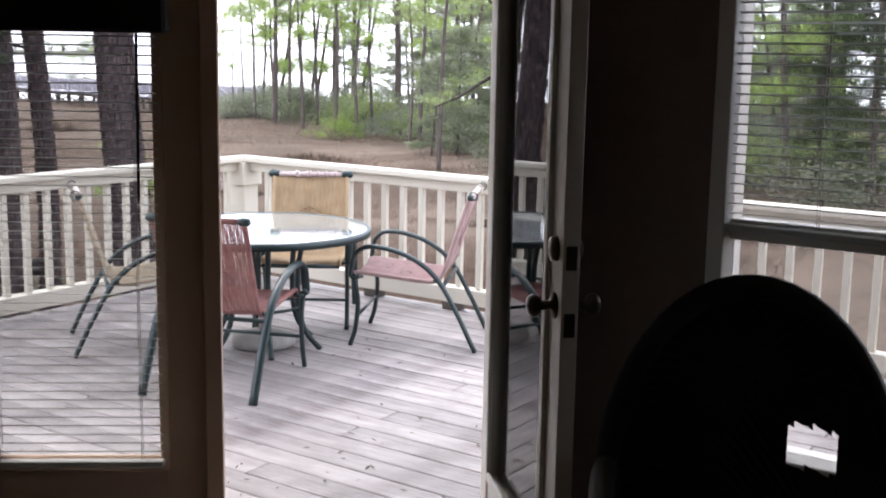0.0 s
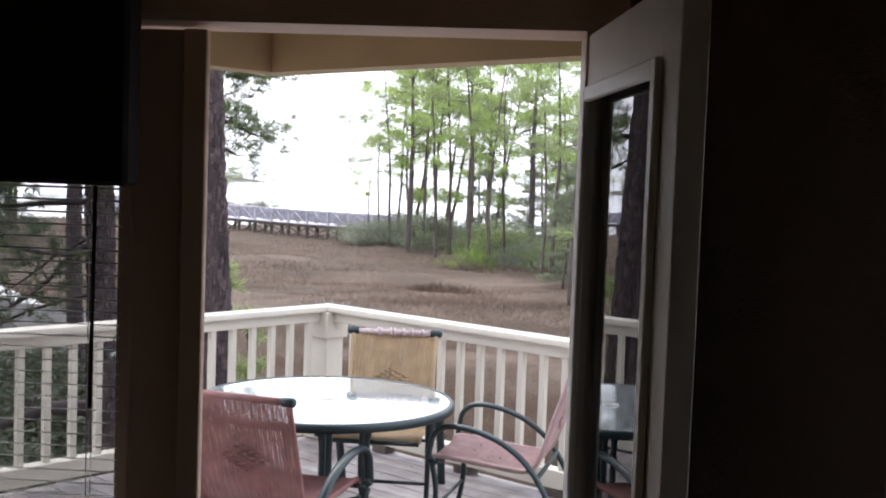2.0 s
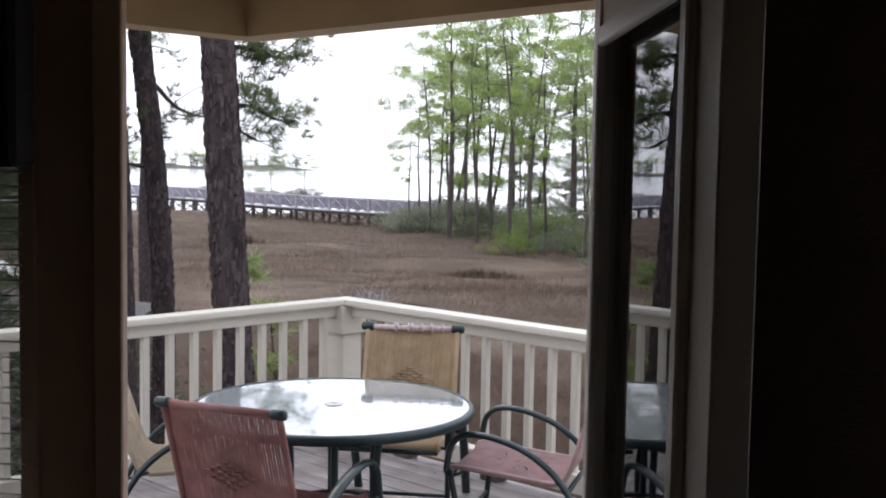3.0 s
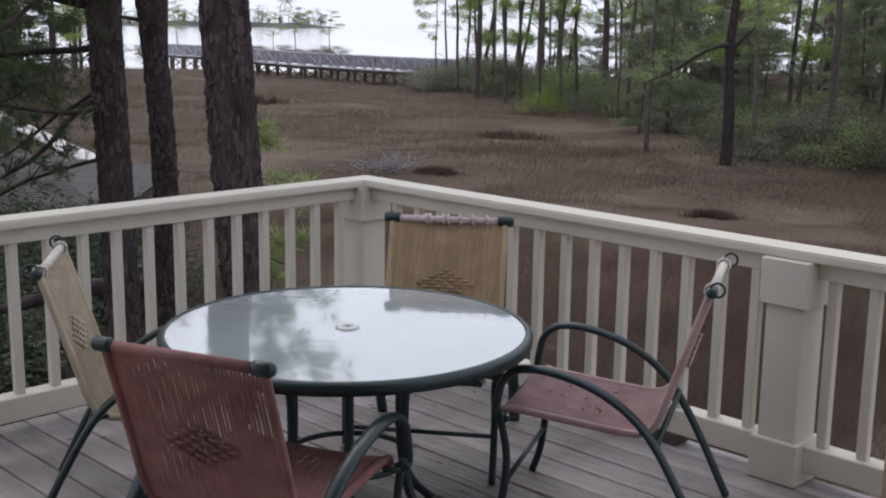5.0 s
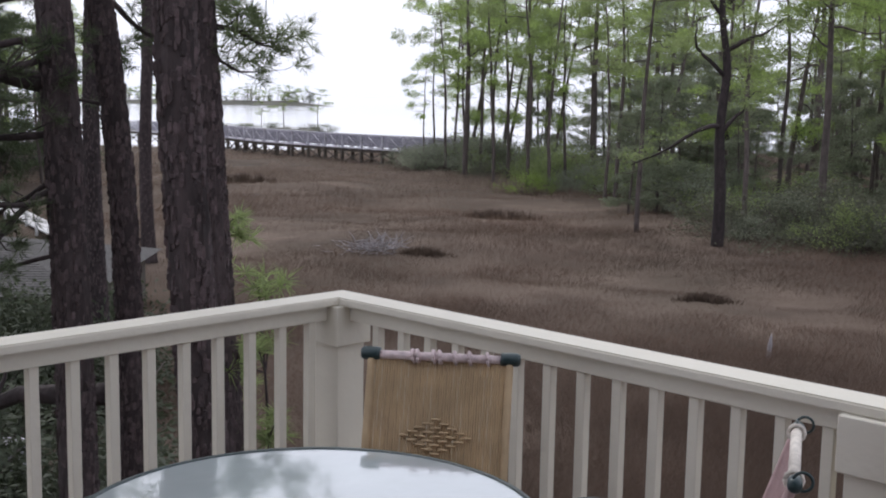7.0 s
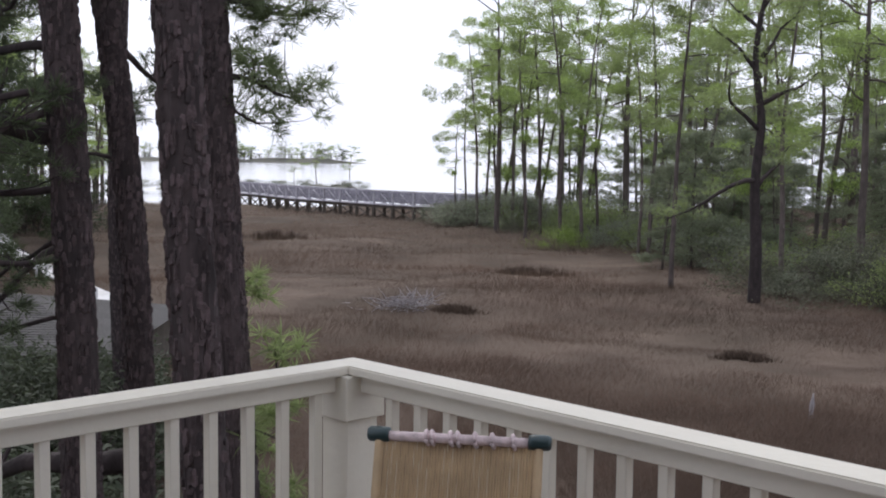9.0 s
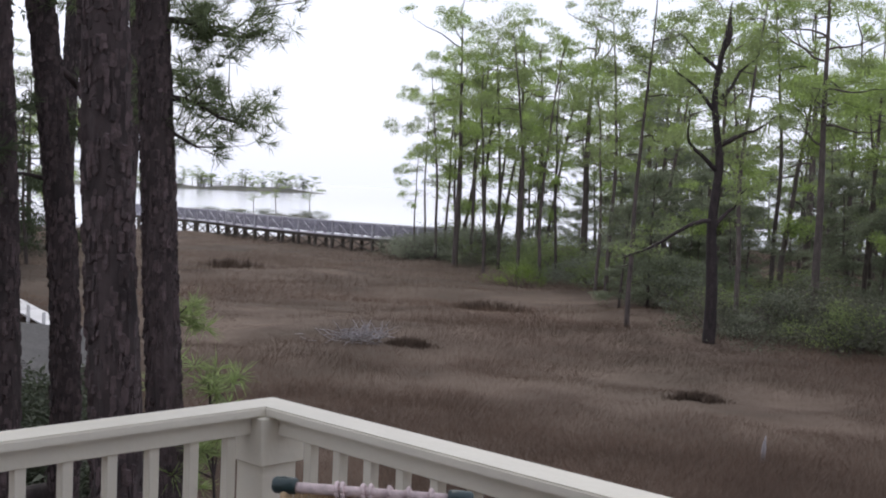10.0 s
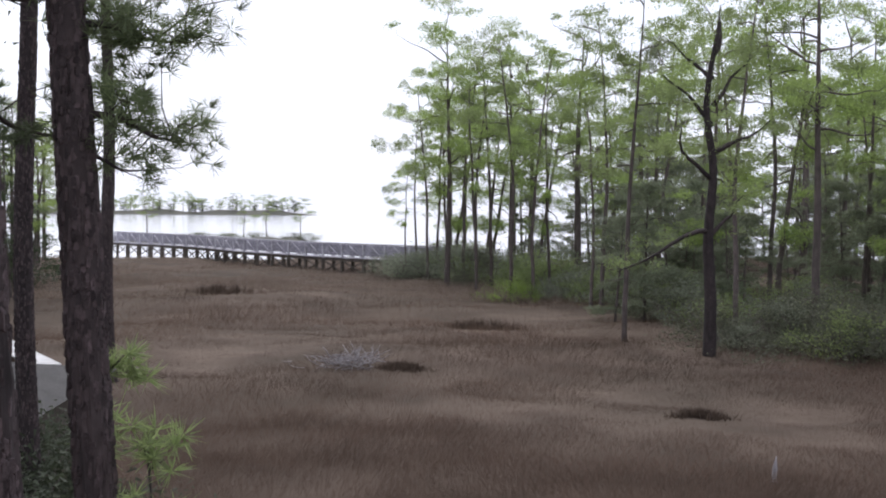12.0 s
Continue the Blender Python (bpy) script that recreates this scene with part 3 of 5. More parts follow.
def garden_chair(m, cord, label, wrap=None, gap=0.82, cap_size=1.0, frayed=False):
    ch = thing("garden_chair", m, label, "chair", "chairs round the garden table")
    W, H = 0.232, 0.285
    prof = smooth_path([(0, y, z) for y, z in RAILP], 4)
    for s in (-1, 1):
        part("side_rail", tube(bmesh.new(), [Vector((s * W, p.y, p.z)) for p in prof], 0.0125, 8), cord, ch)
        arm = smooth_path([(s * H, 0.262, 0.40), (s * H, 0.292, 0.405), (s * H, 0.285, 0.47), (s * H, 0.268, 0.525), (s * H, 0.21, 0.567), (s * H, 0.09, 0.562), (s * H, -0.06, 0.51),
                           (s * H, -0.19, 0.405), (s * H, -0.30, 0.225), (s * H, -0.41, 0.0)], 5)
        bm = tube(bmesh.new(), arm, 0.0135, 10)
        for v in bm.verts:
            v.co.x = s * H + (v.co.x - s * H) * 1.7
        part("arm", bm, M_GREEN, ch)
        leg = smooth_path([(s * H, 0.285, 0.42), (s * (H - 0.01), 0.272, 0.36), (s * (H - 0.01), 0.255, 0.25), (s * (H - 0.01), 0.27, 0.10), (s * (H - 0.01), 0.30, 0.0)], 4)
        part("front_leg", tube(bmesh.new(), leg, 0.0135, 8), M_GREEN, ch)
        part("brace", tube(bmesh.new(), [(s * (W + 0.005), 0.24, 0.39), (s * H, 0.262, 0.39)], 0.009, 6), M_GREEN, ch)
        part("brace", tube(bmesh.new(), [(s * (W + 0.005), -0.17, 0.385), (s * H, -0.215, 0.385)], 0.009, 6), M_GREEN, ch)
        cap = lathe(bmesh.new(), [(0.0, -0.03), (0.021, -0.03), (0.023, -0.02), (0.023, 0.025), (0.017, 0.034), (0.0, 0.036)], 12, pose(s * (W + 0.0), RAILP[-1][0] - 0.004, RAILP[-1][1] + 0.002, 0, 90 * s))
        for v in cap.verts:
            v.co = Vector((s * W, RAILP[-1][0], RAILP[-1][1])) + (v.co - Vector((s * W, RAILP[-1][0], RAILP[-1][1]))) * cap_size
        part("end_cap", cap, M_GREEN, ch, "dark green plastic end cap")
    part("front_bar", tube(bmesh.new(), [(-W, 0.295, 0.378), (W, 0.295, 0.378)], 0.0125, 8), cord if wrap is None else M_GREEN, ch)
    part("rear_bar", tube(bmesh.new(), [(-H, -0.225, 0.36), (H, -0.225, 0.36)], 0.011, 8), M_GREEN, ch)
    part("leg_bar", tube(bmesh.new(), [(-H + 0.01, 0.262, 0.17), (H - 0.01, 0.262, 0.17)], 0.009, 8), M_GREEN, ch)
    # cords of the sling, lying side by side
    bm = bmesh.new()
    n = 56 if gap > 0.95 else 40
    for k in range(n):
        x = -W + 0.012 + (2 * W - 0.024) * k / (n - 1)
        w = (2 * W - 0.024) / (n - 1) * gap * 0.5
        sag = 0.012 * (1 - (x / W) ** 2)
        left, mid, right = [], [], []
        for i, p in enumerate(prof):
            jit = 0.0005 * math.sin(k * 2.3 + i * 0.9)
            nrm = Vector((0, 1, 0.3)) if p.z > 0.45 else Vector((0, 0.15, 1))
            q = Vector((x + jit, p.y, p.z)) - nrm.normalized() * sag
            left.append(bm.verts.new(q + Vector((-w, 0, 0))))
            mid.append(bm.verts.new(q + nrm.normalized() * 0.005))
            right.append(bm.verts.new(q + Vector((w, 0, 0))))
        for i in range(len(prof) - 1):
            bm.faces.new((left[i], mid[i], mid[i + 1], left[i + 1]))
            bm.faces.new((mid[i], right[i], right[i + 1], mid[i + 1]))
            bm.faces.new((right[i], left[i], left[i + 1], right[i + 1]))
    tagged(part("sling", bm, cord, ch, "sling of many thin cords"), kind="stuff")
    # knotted diamond in the back
    bm = bmesh.new()
    c0, c1 = Vector((0, -0.268, 0.555)), Vector((0, -0.300, 0.655))
    for i in range(-5, 6):
        for j in range(-4, 5):
            if abs(i) / 5.5 + abs(j) / 4.5 <= 1.0 and (i + j) % 2 == 0:
                p = c0.lerp(c1, 0.5 + j / 7.5) + Vector((i * 0.026, 0, 0))
                d = Vector((0.016, 0, 0))
                for s in (-1, 1):
                    tube(bm, [p - d + Vector((0, 0.008 * s - 0.006, 0)), p + Vector((0, 0.013 * s - 0.006, 0.002)), p + d + Vector((0, 0.008 * s - 0.006, 0))], 0.0045, 5)
    tagged(part("woven_diamond", bm, cord, ch, "diamond of knotted cords"), kind="stuff")
    # top bar
    bm = tube(bmesh.new(), [(-W, RAILP[-1][0], RAILP[-1][1]), (W, RAILP[-1][0], RAILP[-1][1])], 0.0145, 10)
    part("top_bar", bm, wrap or cord, ch)
    if wrap:
        bm = bmesh.new()
        for x in (-0.16, -0.10, -0.05, 0.0, 0.02, 0.075, 0.09) if frayed else (-0.2, 0.2):
            ring = [(x + 0.004 * math.sin(a), RAILP[-1][0] + 0.02 * math.cos(a), RAILP[-1][1] + 0.02 * math.sin(a)) for a in [2 * math.pi * k / 10 for k in range(11)]]
            tube(bm, ring, 0.006, 5)
        tagged(part("frayed_cord", bm, wrap, ch, "loose frayed cord turns"), kind="stuff")
        for side in () if frayed else (-1, 1):
            ring = [(side * (W + 0.012), RAILP[-1][0] - 0.02 + 0.022 * math.cos(a), RAILP[-1][1] + 0.012 + 0.022 * math.sin(a)) for a in [2 * math.pi * k / 14 for k in range(15)]]
            part("cord_loop", tube(bmesh.new(), ring, 0.004, 5), M_GREEN, ch)
        loop = [(0.235 + 0.03 * math.cos(a), RAILP[-1][0], RAILP[-1][1] + 0.004 + 0.02 * math.sin(a)) for a in [2 * math.pi * k / 12 for k in range(12)]]
        part("loose_cord", tube(bmesh.new(), loop, 0.0035, 5), M_GREEN, ch)
    return ch


def chair_pose(topx, topy, facex, facey):
    """From the middle of the top bar and the way that the chair faces."""
    yaw = math.degrees(math.atan2(facey, facex)) - 90
    f = Vector((facex, facey, 0)).normalized()
    p = Vector((topx, topy, 0)) + f * 0.36
    return pose(p.x, p.y, 0, 0, 0, yaw)


garden_chair(chair_pose(2.125, -2.35, -0.36, 0.93), M_PINK, "garden chair with faded red cord sling and green frame", gap=0.94, cap_size=0.85)
garden_chair(chair_pose(1.18, -0.495, 0.587, -0.81), M_TAN, "garden chair with tan sling and frayed cord-wrapped top bar", wrap=M_WRAP, gap=0.97, frayed=True)
garden_chair(chair_pose(2.51, -0.60, -0.89, -0.45), M_MAUVE, "garden chair with faded pink sling and littered seat", wrap=M_WRAP_PALE, gap=0.97, cap_size=0.75)
garden_chair(chair_pose(0.87, -2.06, 0.58, 0.81), M_CREAM, "garden chair with pale tan sling and green frame", wrap=M_WRAP_PALE, gap=0.97, cap_size=0.75)

# ---- wicker chair in the room ----
HOLE = (-0.26, -0.13, 0.55, 0.66)


def wicker_chair(m):
    ch = thing("wicker_chair", m, "black wicker armchair with a rounded back", "armchair")
    bm = bmesh.new()
    W = 0.42
    # curved back shell, woven in relief, with a hand hole near one side
    nx, nz = 48, 40
    grid = []
    for k in range(nx + 1):
        x = -W + 2 * W * k / nx
        top = 0.42 + 0.56 * math.sqrt(max(0.0, 1 - (x / W) ** 2)) ** 0.8
        y = -0.30 + 0.22 * (x / W) ** 2
        col = []
        for j in range(nz + 1):
            f = j / nz
            mid = min(0.66, (0.28 + max(top, 0.32)) / 2)
            z = 0.28 + (mid - 0.28) * f * 2 if f < 0.5 else mid + (max(top, 0.32) - mid) * (f * 2 - 1)
            col.append(bm.verts.new((x, y - 0.05 * f * f + 0.006 * (-1) ** (k + j), z)))
        grid.append(col)
    for k in range(nx):
        for j in range(nz):
            c = sum((v.co for v in (grid[k][j], grid[k + 1][j + 1])), Vector()) / 2
            if HOLE[0] < c.x < HOLE[1] and HOLE[2] < c.z < HOLE[3]:
                continue
            bm.faces.new((grid[k][j], grid[k + 1][j], grid[k + 1][j + 1], grid[k][j + 1]))
    bmesh.ops.solidify(bm, geom=bm.faces[:], thickness=0.02)
    part("back", bm, M_WICKER, ch)
    rim = [(W * math.cos(a), -0.35 + 0.22 * math.cos(a) ** 2, 0.42 + 0.58 * math.sin(a) ** 0.8) for a in [math.pi * k / 24 for k in range(25)]]
    part("back_rim", tube(bmesh.new(), rim, 0.035, 8), M_WICKER, ch)
    for s in (-1, 1):
        arm = smooth_path([(s * (W - 0.03), -0.13, 0.46), (s * (W - 0.02), 0.05, 0.60), (s * (W - 0.03), 0.28, 0.60), (s * (W - 0.05), 0.36, 0.5), (s * (W - 0.06), 0.36, 0.0)], 5)
        part("arm", tube(bmesh.new(), arm, 0.035, 8), M_WICKER, ch)
        part("rear_leg", tube(bmesh.new(), [(s * (W - 0.05), -0.2, 0.35), (s * (W - 0.04), -0.3, 0.0)], 0.025, 8), M_WICKER, ch)
    part("seat", box(bmesh.new(), (-W, -0.28, 0.32), (W, 0.36, 0.42), bevel=0.03), M_WICKER, ch)
    part("apron", box(bmesh.new(), (-W + 0.03, 0.32, 0.18), (W - 0.03, 0.35, 0.32), bevel=0.01), M_WICKER, ch)
    part("cushion", box(bmesh.new(), (-W + 0.06, -0.2, 0.42), (W - 0.06, 0.34, 0.50), bevel=0.035), M_BLACKCLOTH, ch)
    return ch


wicker_chair(pose(5.17, -3.38, 0, 0, 0, -158) @ Matrix.Diagonal((0.87, 0.9, 1.04, 1)))

# ---- trees ----
def tuft(bm, c, r, n, rng, flat=0.8, w=0.012, axis=None):
    """A tuft of needles round c: thin triangles pointing out."""
    for _ in range(n):
        d = Vector((rng.gauss(0, 1), rng.gauss(0, 1), rng.gauss(0, flat) + 0.2)).normalized()
        if axis is not None:
            d = (d + axis * 0.7).normalized()
        s = d.orthogonal().normalized() * w
        s.rotate(Matrix.Rotation(rng.uniform(0, 6.28), 3, d))
        o = c + d * r * rng.uniform(0.0, 0.3)
        e = c + d * r * rng.uniform(0.6, 1.1)
        bm.faces.new((bm.verts.new(o - s), bm.verts.new(o + s), bm.verts.new(e)))


def puff(bm, c, r, n, rng, leaf, flat=0.45):
    """A loose flattened cloud of small leaf triangles round c."""
    for _ in range(n):
        p = c + Vector((rng.gauss(0, 0.5), rng.gauss(0, 0.5), rng.gauss(0, 0.5 * flat))) * r
        a = Vector((rng.gauss(0, 1), rng.gauss(0, 1), rng.gauss(0, 0.7))).normalized()
        b = a.orthogonal().normalized()
        b.rotate(Matrix.Rotation(rng.uniform(0, 6.28), 3, a))
        k = leaf * rng.uniform(0.6, 1.4)
        bm.faces.new((bm.verts.new(p - a * k), bm.verts.new(p + a * k * 0.6 + b * k * 0.35), bm.verts.new(p + a * k * 0.5 - b * k * 0.35)))


def crooked(p0, d, length, rng, n=6, bend=0.22, lift=0.06):
    pts, p, v = [Vector(p0)], Vector(p0), Vector(d).normalized()
    for i in range(n):
        v = (v + Vector((rng.gauss(0, bend), rng.gauss(0, bend), rng.gauss(0, bend * 0.7) + lift * (1 if i >= n // 2 else -1)))).normalized()
        p = p + v * length / n
        pts.append(p.copy())
    return pts


def needle_cloud(bm, c, rx, rz, n, rng, leaf):
    """A flattened cloud of short needle blades, densest near its upper shell, with a ragged outline."""
    lobes = [(Vector((rng.gauss(0, 0.45), rng.gauss(0, 0.45), rng.gauss(0, 0.25))), rng.uniform(0.35, 0.65)) for _ in range(5)]
    for _ in range(n):
        o, k = rng.choice(lobes)
        d = Vector((rng.gauss(0, 1), rng.gauss(0, 1), rng.gauss(0.25, 0.9))).normalized() * rng.random() ** 0.4 * k
        p = o + d
        p = c + Vector((p.x * rx, p.y * rx, p.z * rz))
        a = (d + Vector((rng.gauss(0, 0.3), rng.gauss(0, 0.3), rng.gauss(0.2, 0.3)))).normalized()
        b = a.orthogonal().normalized()
        b.rotate(Matrix.Rotation(rng.uniform(0, 6.28), 3, a))
        g = leaf * rng.uniform(0.6, 1.4)
        bm.faces.new((bm.verts.new(p - a * g * 0.5 + b * g * 0.24), bm.verts.new(p - a * g * 0.5 - b * g * 0.24), bm.verts.new(p + a * g)))


def far_pine(name, seed, height, r, crown, needles, mat, lean=0.03, limbs=26, label="", reach=2.4, density=34, leaf=0.085):
    """A pine: bare trunk below, wide uneven limbs that carry separate clouds of needles from the fraction crown upwards."""
    rg = random.Random(seed)
    wood, green = bmesh.new(), bmesh.new()
    pts = [Vector((0, 0, -0.5))]
    v = Vector((rg.gauss(0, lean), rg.gauss(0, lean), 1))
    for i in range(14):
        v = (v + Vector((rg.gauss(0, lean), rg.gauss(0, lean), 0.10))).normalized()
        pts.append(pts[-1] + v * (height + 0.5) / 14)
    tube(wood, pts, [r * (1.25 if i == 0 else 1) * (1 - 0.84 * (i / 14) ** 1.5) for i in range(15)], 8)
    for k in range(limbs):
        t = crown + (0.99 - crown) * ((k + rg.random()) / limbs)
        f = min(13.99, t * 14)
        i = int(f)
        p = pts[i].lerp(pts[i + 1], f - i)
        a = k * 2.4 + rg.gauss(0, 0.8)
        u = (t - crown) / (1 - crown)
        ln = reach * (0.6 + 0.55 * math.sin(math.pi * (0.15 + 0.5 * u))) * rg.choice((0.4, 0.75, 1.0, 1.2))
        branch = crooked(p, (math.cos(a), math.sin(a), rg.uniform(-0.2, 0.45) + 1.3 * u ** 3), ln, rg, 7, 0.28, 0.12)
        tube(wood, branch, [r * 0.30 * (1 - 0.82 * q / 7) for q in range(8)], 5)
        for q in rg.sample((4, 5, 6), rg.randint(0, 2)) + [7]:
            e = branch[q] + Vector((rg.gauss(0, 0.45), rg.gauss(0, 0.45), rg.gauss(0.25, 0.2)))
            mid = (branch[q] + e) / 2 + Vector((rg.gauss(0, 0.08), rg.gauss(0, 0.08), -0.06))
            tube(wood, [branch[q], mid, e], [r * 0.10, r * 0.07, r * 0.03], 3, caps=False)
            wide = rg.uniform(0.6, 1.3) * (0.8 + 0.1 * reach)
            needle_cloud(green, e, wide, wide * rg.uniform(0.5, 0.75), int(density * wide * wide * rg.uniform(4.5, 6.5)), rg, leaf * 1.3)
    for _ in range(3):
        needle_cloud(green, pts[-1] + Vector((rg.gauss(0, 0.5), rg.gauss(0, 0.5), rg.gauss(-0.1, 0.3))), 0.9, 0.65, density * 4, rg, leaf * 1.3)
    for k in range(12):
        t = rg.uniform(0.15, crown + 0.2)
        q = pts[min(13, int(t * 14))]
        a = rg.uniform(0, 6.28)
        tube(wood, crooked(q, (math.cos(a), math.sin(a), rg.uniform(-0.3, 0.4)), rg.uniform(0.5, 2.2), rg, 4, 0.35), [r * 0.15, r * 0.11, r * 0.08, r * 0.05, r * 0.02], 4)
    tree = thing(name, Matrix(), label, "tree")
    part("trunk", wood, mat, tree)
    part("crown", green, needles, tree)
    return tree


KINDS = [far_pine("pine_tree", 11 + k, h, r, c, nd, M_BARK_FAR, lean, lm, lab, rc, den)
         for k, (h, r, c, lean, lm, rc, den, nd, lab) in enumerate([
             (17.0, 0.20, 0.46, 0.020, 13, 3.0, 60, M_NEEDLE, "tall pine with open green crown at the marsh edge"),
             (16.0, 0.13, 0.52, 0.030, 9, 2.3, 52, M_NEEDLE_MID, "slender pine with a thin high crown"),
             (18.0, 0.27, 0.45, 0.020, 14, 3.4, 62, M_NEEDLE_MID, "tall straight pine with spreading green crown"),
             (14.5, 0.12, 0.42, 0.055, 9, 2.2, 52, M_NEEDLE, "thin leaning pine with sparse needles"),
             (15.0, 0.17, 0.28, 0.035, 15, 2.9, 60, M_NEEDLE, "bushy pine with layered green branches down low"),
             (11.0, 0.13, 0.10, 0.03, 26, 2.4, 72, M_NEEDLE_SHADE, "low bushy evergreen in the grove with needles coloured as in shade"),
             (10.5, 0.12, 0.12, 0.03, 24, 2.4, 72, M_EVERGREEN, "low grey-green evergreen in the wood"),
             (16.5, 0.18, 0.40, 0.028, 12, 2.8, 60, M_EVERGREEN, "grey-green pine standing deeper in the wood")])]
placed = set()


def stand(options, used, kind, d, s, size, yaw, tall=1.0):
    """Put the thing, or a copy of it once it is used, d metres out and s to the right."""
    p = fwd(d, s)
    p.z = marsh_height(p.x, p.y)
    m = Matrix.Translation(p) @ pose(0, 0, 0, 0, 0, yaw)
    ob = options[kind]
    if kind in used:
        ob = copy_thing(ob, m)
    used.add(kind)
    ob.matrix_world = m
    ob.scale = (size * tall, size * tall, size)
    return ob


# single trunks along the edge of the wood: kind, distance out, distance to the right, size
for k, (kind, d, s, size) in enumerate([
        (3, 87, 2.7, 0.62), (1, 89, 3.6, 0.78), (1, 84, 4.2, 0.9), (3, 87, 5.0, 1.0), (0, 77, 5.3, 1.0), (1, 83, 6.9, 1.05), (3, 74, 7.1, 1.0), (1, 77, 8.4, 1.05),
        (1, 69, 8.8, 1.0), (2, 94, 13.3, 0.95), (3, 69, 10.3, 1.05), (3, 71, 11.6, 0.95), (2, 75.5, 14.2, 0.95), (3, 62, 12.6, 0.9), (1, 61, 13.0, 1.0), (1, 44.4, 10.8, 0.9),
        (2, 118, 28, 1.0), (2, 86, 23, 1.0), (1, 63, 21.0, 1.05), (1, 53, 19.8, 1.0), (2, 72, 28.6, 1.0), (0, 83, 25, 1.0), (4, 92, 9.5, 0.9), (4, 66, 17, 0.95)]):
    stand(KINDS, placed, kind, d, s, size, (k * 67) % 360)
rg = random.Random(21)
for i in range(12):
    d = rg.uniform(82, 108)
    stand(KINDS, placed, rg.choice((0, 1, 3, 4)), d, d * rg.uniform(0.065, 0.2), rg.uniform(0.8, 1.0), rg.uniform(0, 360))
for i in range(22):
    d = rg.uniform(66, 116)
    stand(KINDS, placed, rg.choice((0, 7, 7, 4, 1)), d, d * rg.uniform(0.2, 0.55), rg.uniform(0.75, 1.05), rg.uniform(0, 360))
for i in range(11):
    d = rg.uniform(44, 64)
    stand(KINDS, placed, rg.choice((0, 4, 4, 1)), d, d * rg.uniform(0.30, 0.62), rg.uniform(0.75, 1.0), rg.uniform(0, 360))
for i in range(52):
    d, f, kind = rg.uniform(38, 78), rg.uniform(0.29, 0.62), rg.choice((5, 5, 5, 4))
    if d < 66 and 0.25 < (d * f + 1.8) / (d + 5) < 0.39:
        continue                              # the plank path runs through here
    stand(KINDS, placed, kind, d, -d * f - 1.5, rg.uniform(0.75, 1.05), rg.uniform(0, 360))
for i in range(26):
    d = rg.uniform(28, 62)
    stand(KINDS, placed, rg.choice((0, 2, 4, 5)), d, d * rg.uniform(0.66, 1.3), rg.uniform(0.7, 1.0), rg.uniform(0, 360))
for i in range(30):
    d = rg.uniform(50, 78)
    stand(KINDS, placed, 6, d, d * rg.uniform(0.22, 0.62), rg.uniform(0.42, 0.68), rg.uniform(0, 360), 1.25)
for i in range(34):
    d = rg.uniform(84, 122)
    stand(KINDS, placed, 6, d, d * rg.uniform(0.19, 0.62), rg.uniform(0.7, 1.0), rg.uniform(0, 360), 1.2)
for i in range(8):
    d = rg.uniform(80, 100)
    stand(KINDS, placed, 6, d, d * rg.uniform(0.12, 0.3), rg.uniform(0.4, 0.6), rg.uniform(0, 360))
for i in range(40):
    d = rg.uniform(78, 130)
    stand(KINDS, placed, rg.choice((0, 2, 4, 1)), d, -d * rg.uniform(0.27, 0.62), rg.uniform(0.6, 0.85), rg.uniform(0, 360))


# the big crooked tree at the bend of the wood
def crooked_tree():
    rg = random.Random(77)
    t = thing("crooked_pine_tree", Matrix.Translation((-20.2, 36.7, marsh_height(-20.2, 36.7))), "large crooked pine with heavy bare limbs at the marsh edge", "tree")
    right = Vector((0.682, 0.731, 0))
    trunk = smooth_path([(0, 0, -0.5), (0.02, 0, 2.0), right * -0.1 + Vector((0, 0, 4.6)), right * 0.05 + Vector((0, 0, 7.0)), right * -0.25 + Vector((0, 0, 9.5)), right * 0.2 + Vector((0, 0, 12.5))], 4)
    part("trunk", tube(bmesh.new(), trunk, [0.27 - 0.19 * i / (len(trunk) - 1) for i in range(len(trunk))], 12, wobble=0.06, rng=rg), M_BARK, t)
    green = bmesh.new()
    for z, s0, ln, up in ((4.7, -1, 4.2, 0.22), (6.6, -1, 3.0, 0.5), (4.5, 1, 2.2, 0.55), (7.6, 1, 2.6, 0.6), (8.6, -1, 2.8, 0.9), (9.4, 1, 2.4, 0.9), (10.4, -1, 2.4, 0.8), (11.3, 1, 2.0, 1.0)):
        pts = crooked((0, 0, z), right * s0 + Vector((rg.gauss(0, 0.3), rg.gauss(0, 0.3), up)), ln, rg, 7, 0.2)
        part("limb", tube(bmesh.new(), pts, [0.10 * (1 - 0.8 * q / 7) for q in range(8)], 6), M_BARK, t)
        for q in pts[3:]:
            for _ in range(2):
                e = q + Vector((rg.gauss(0, 0.5), rg.gauss(0, 0.5), rg.gauss(0.2, 0.25)))
                puff(green, e, rg.uniform(0.4, 0.75), 90, rg, 0.065)
    part("crown", green, M_NEEDLE_MID, t)


crooked_tree()


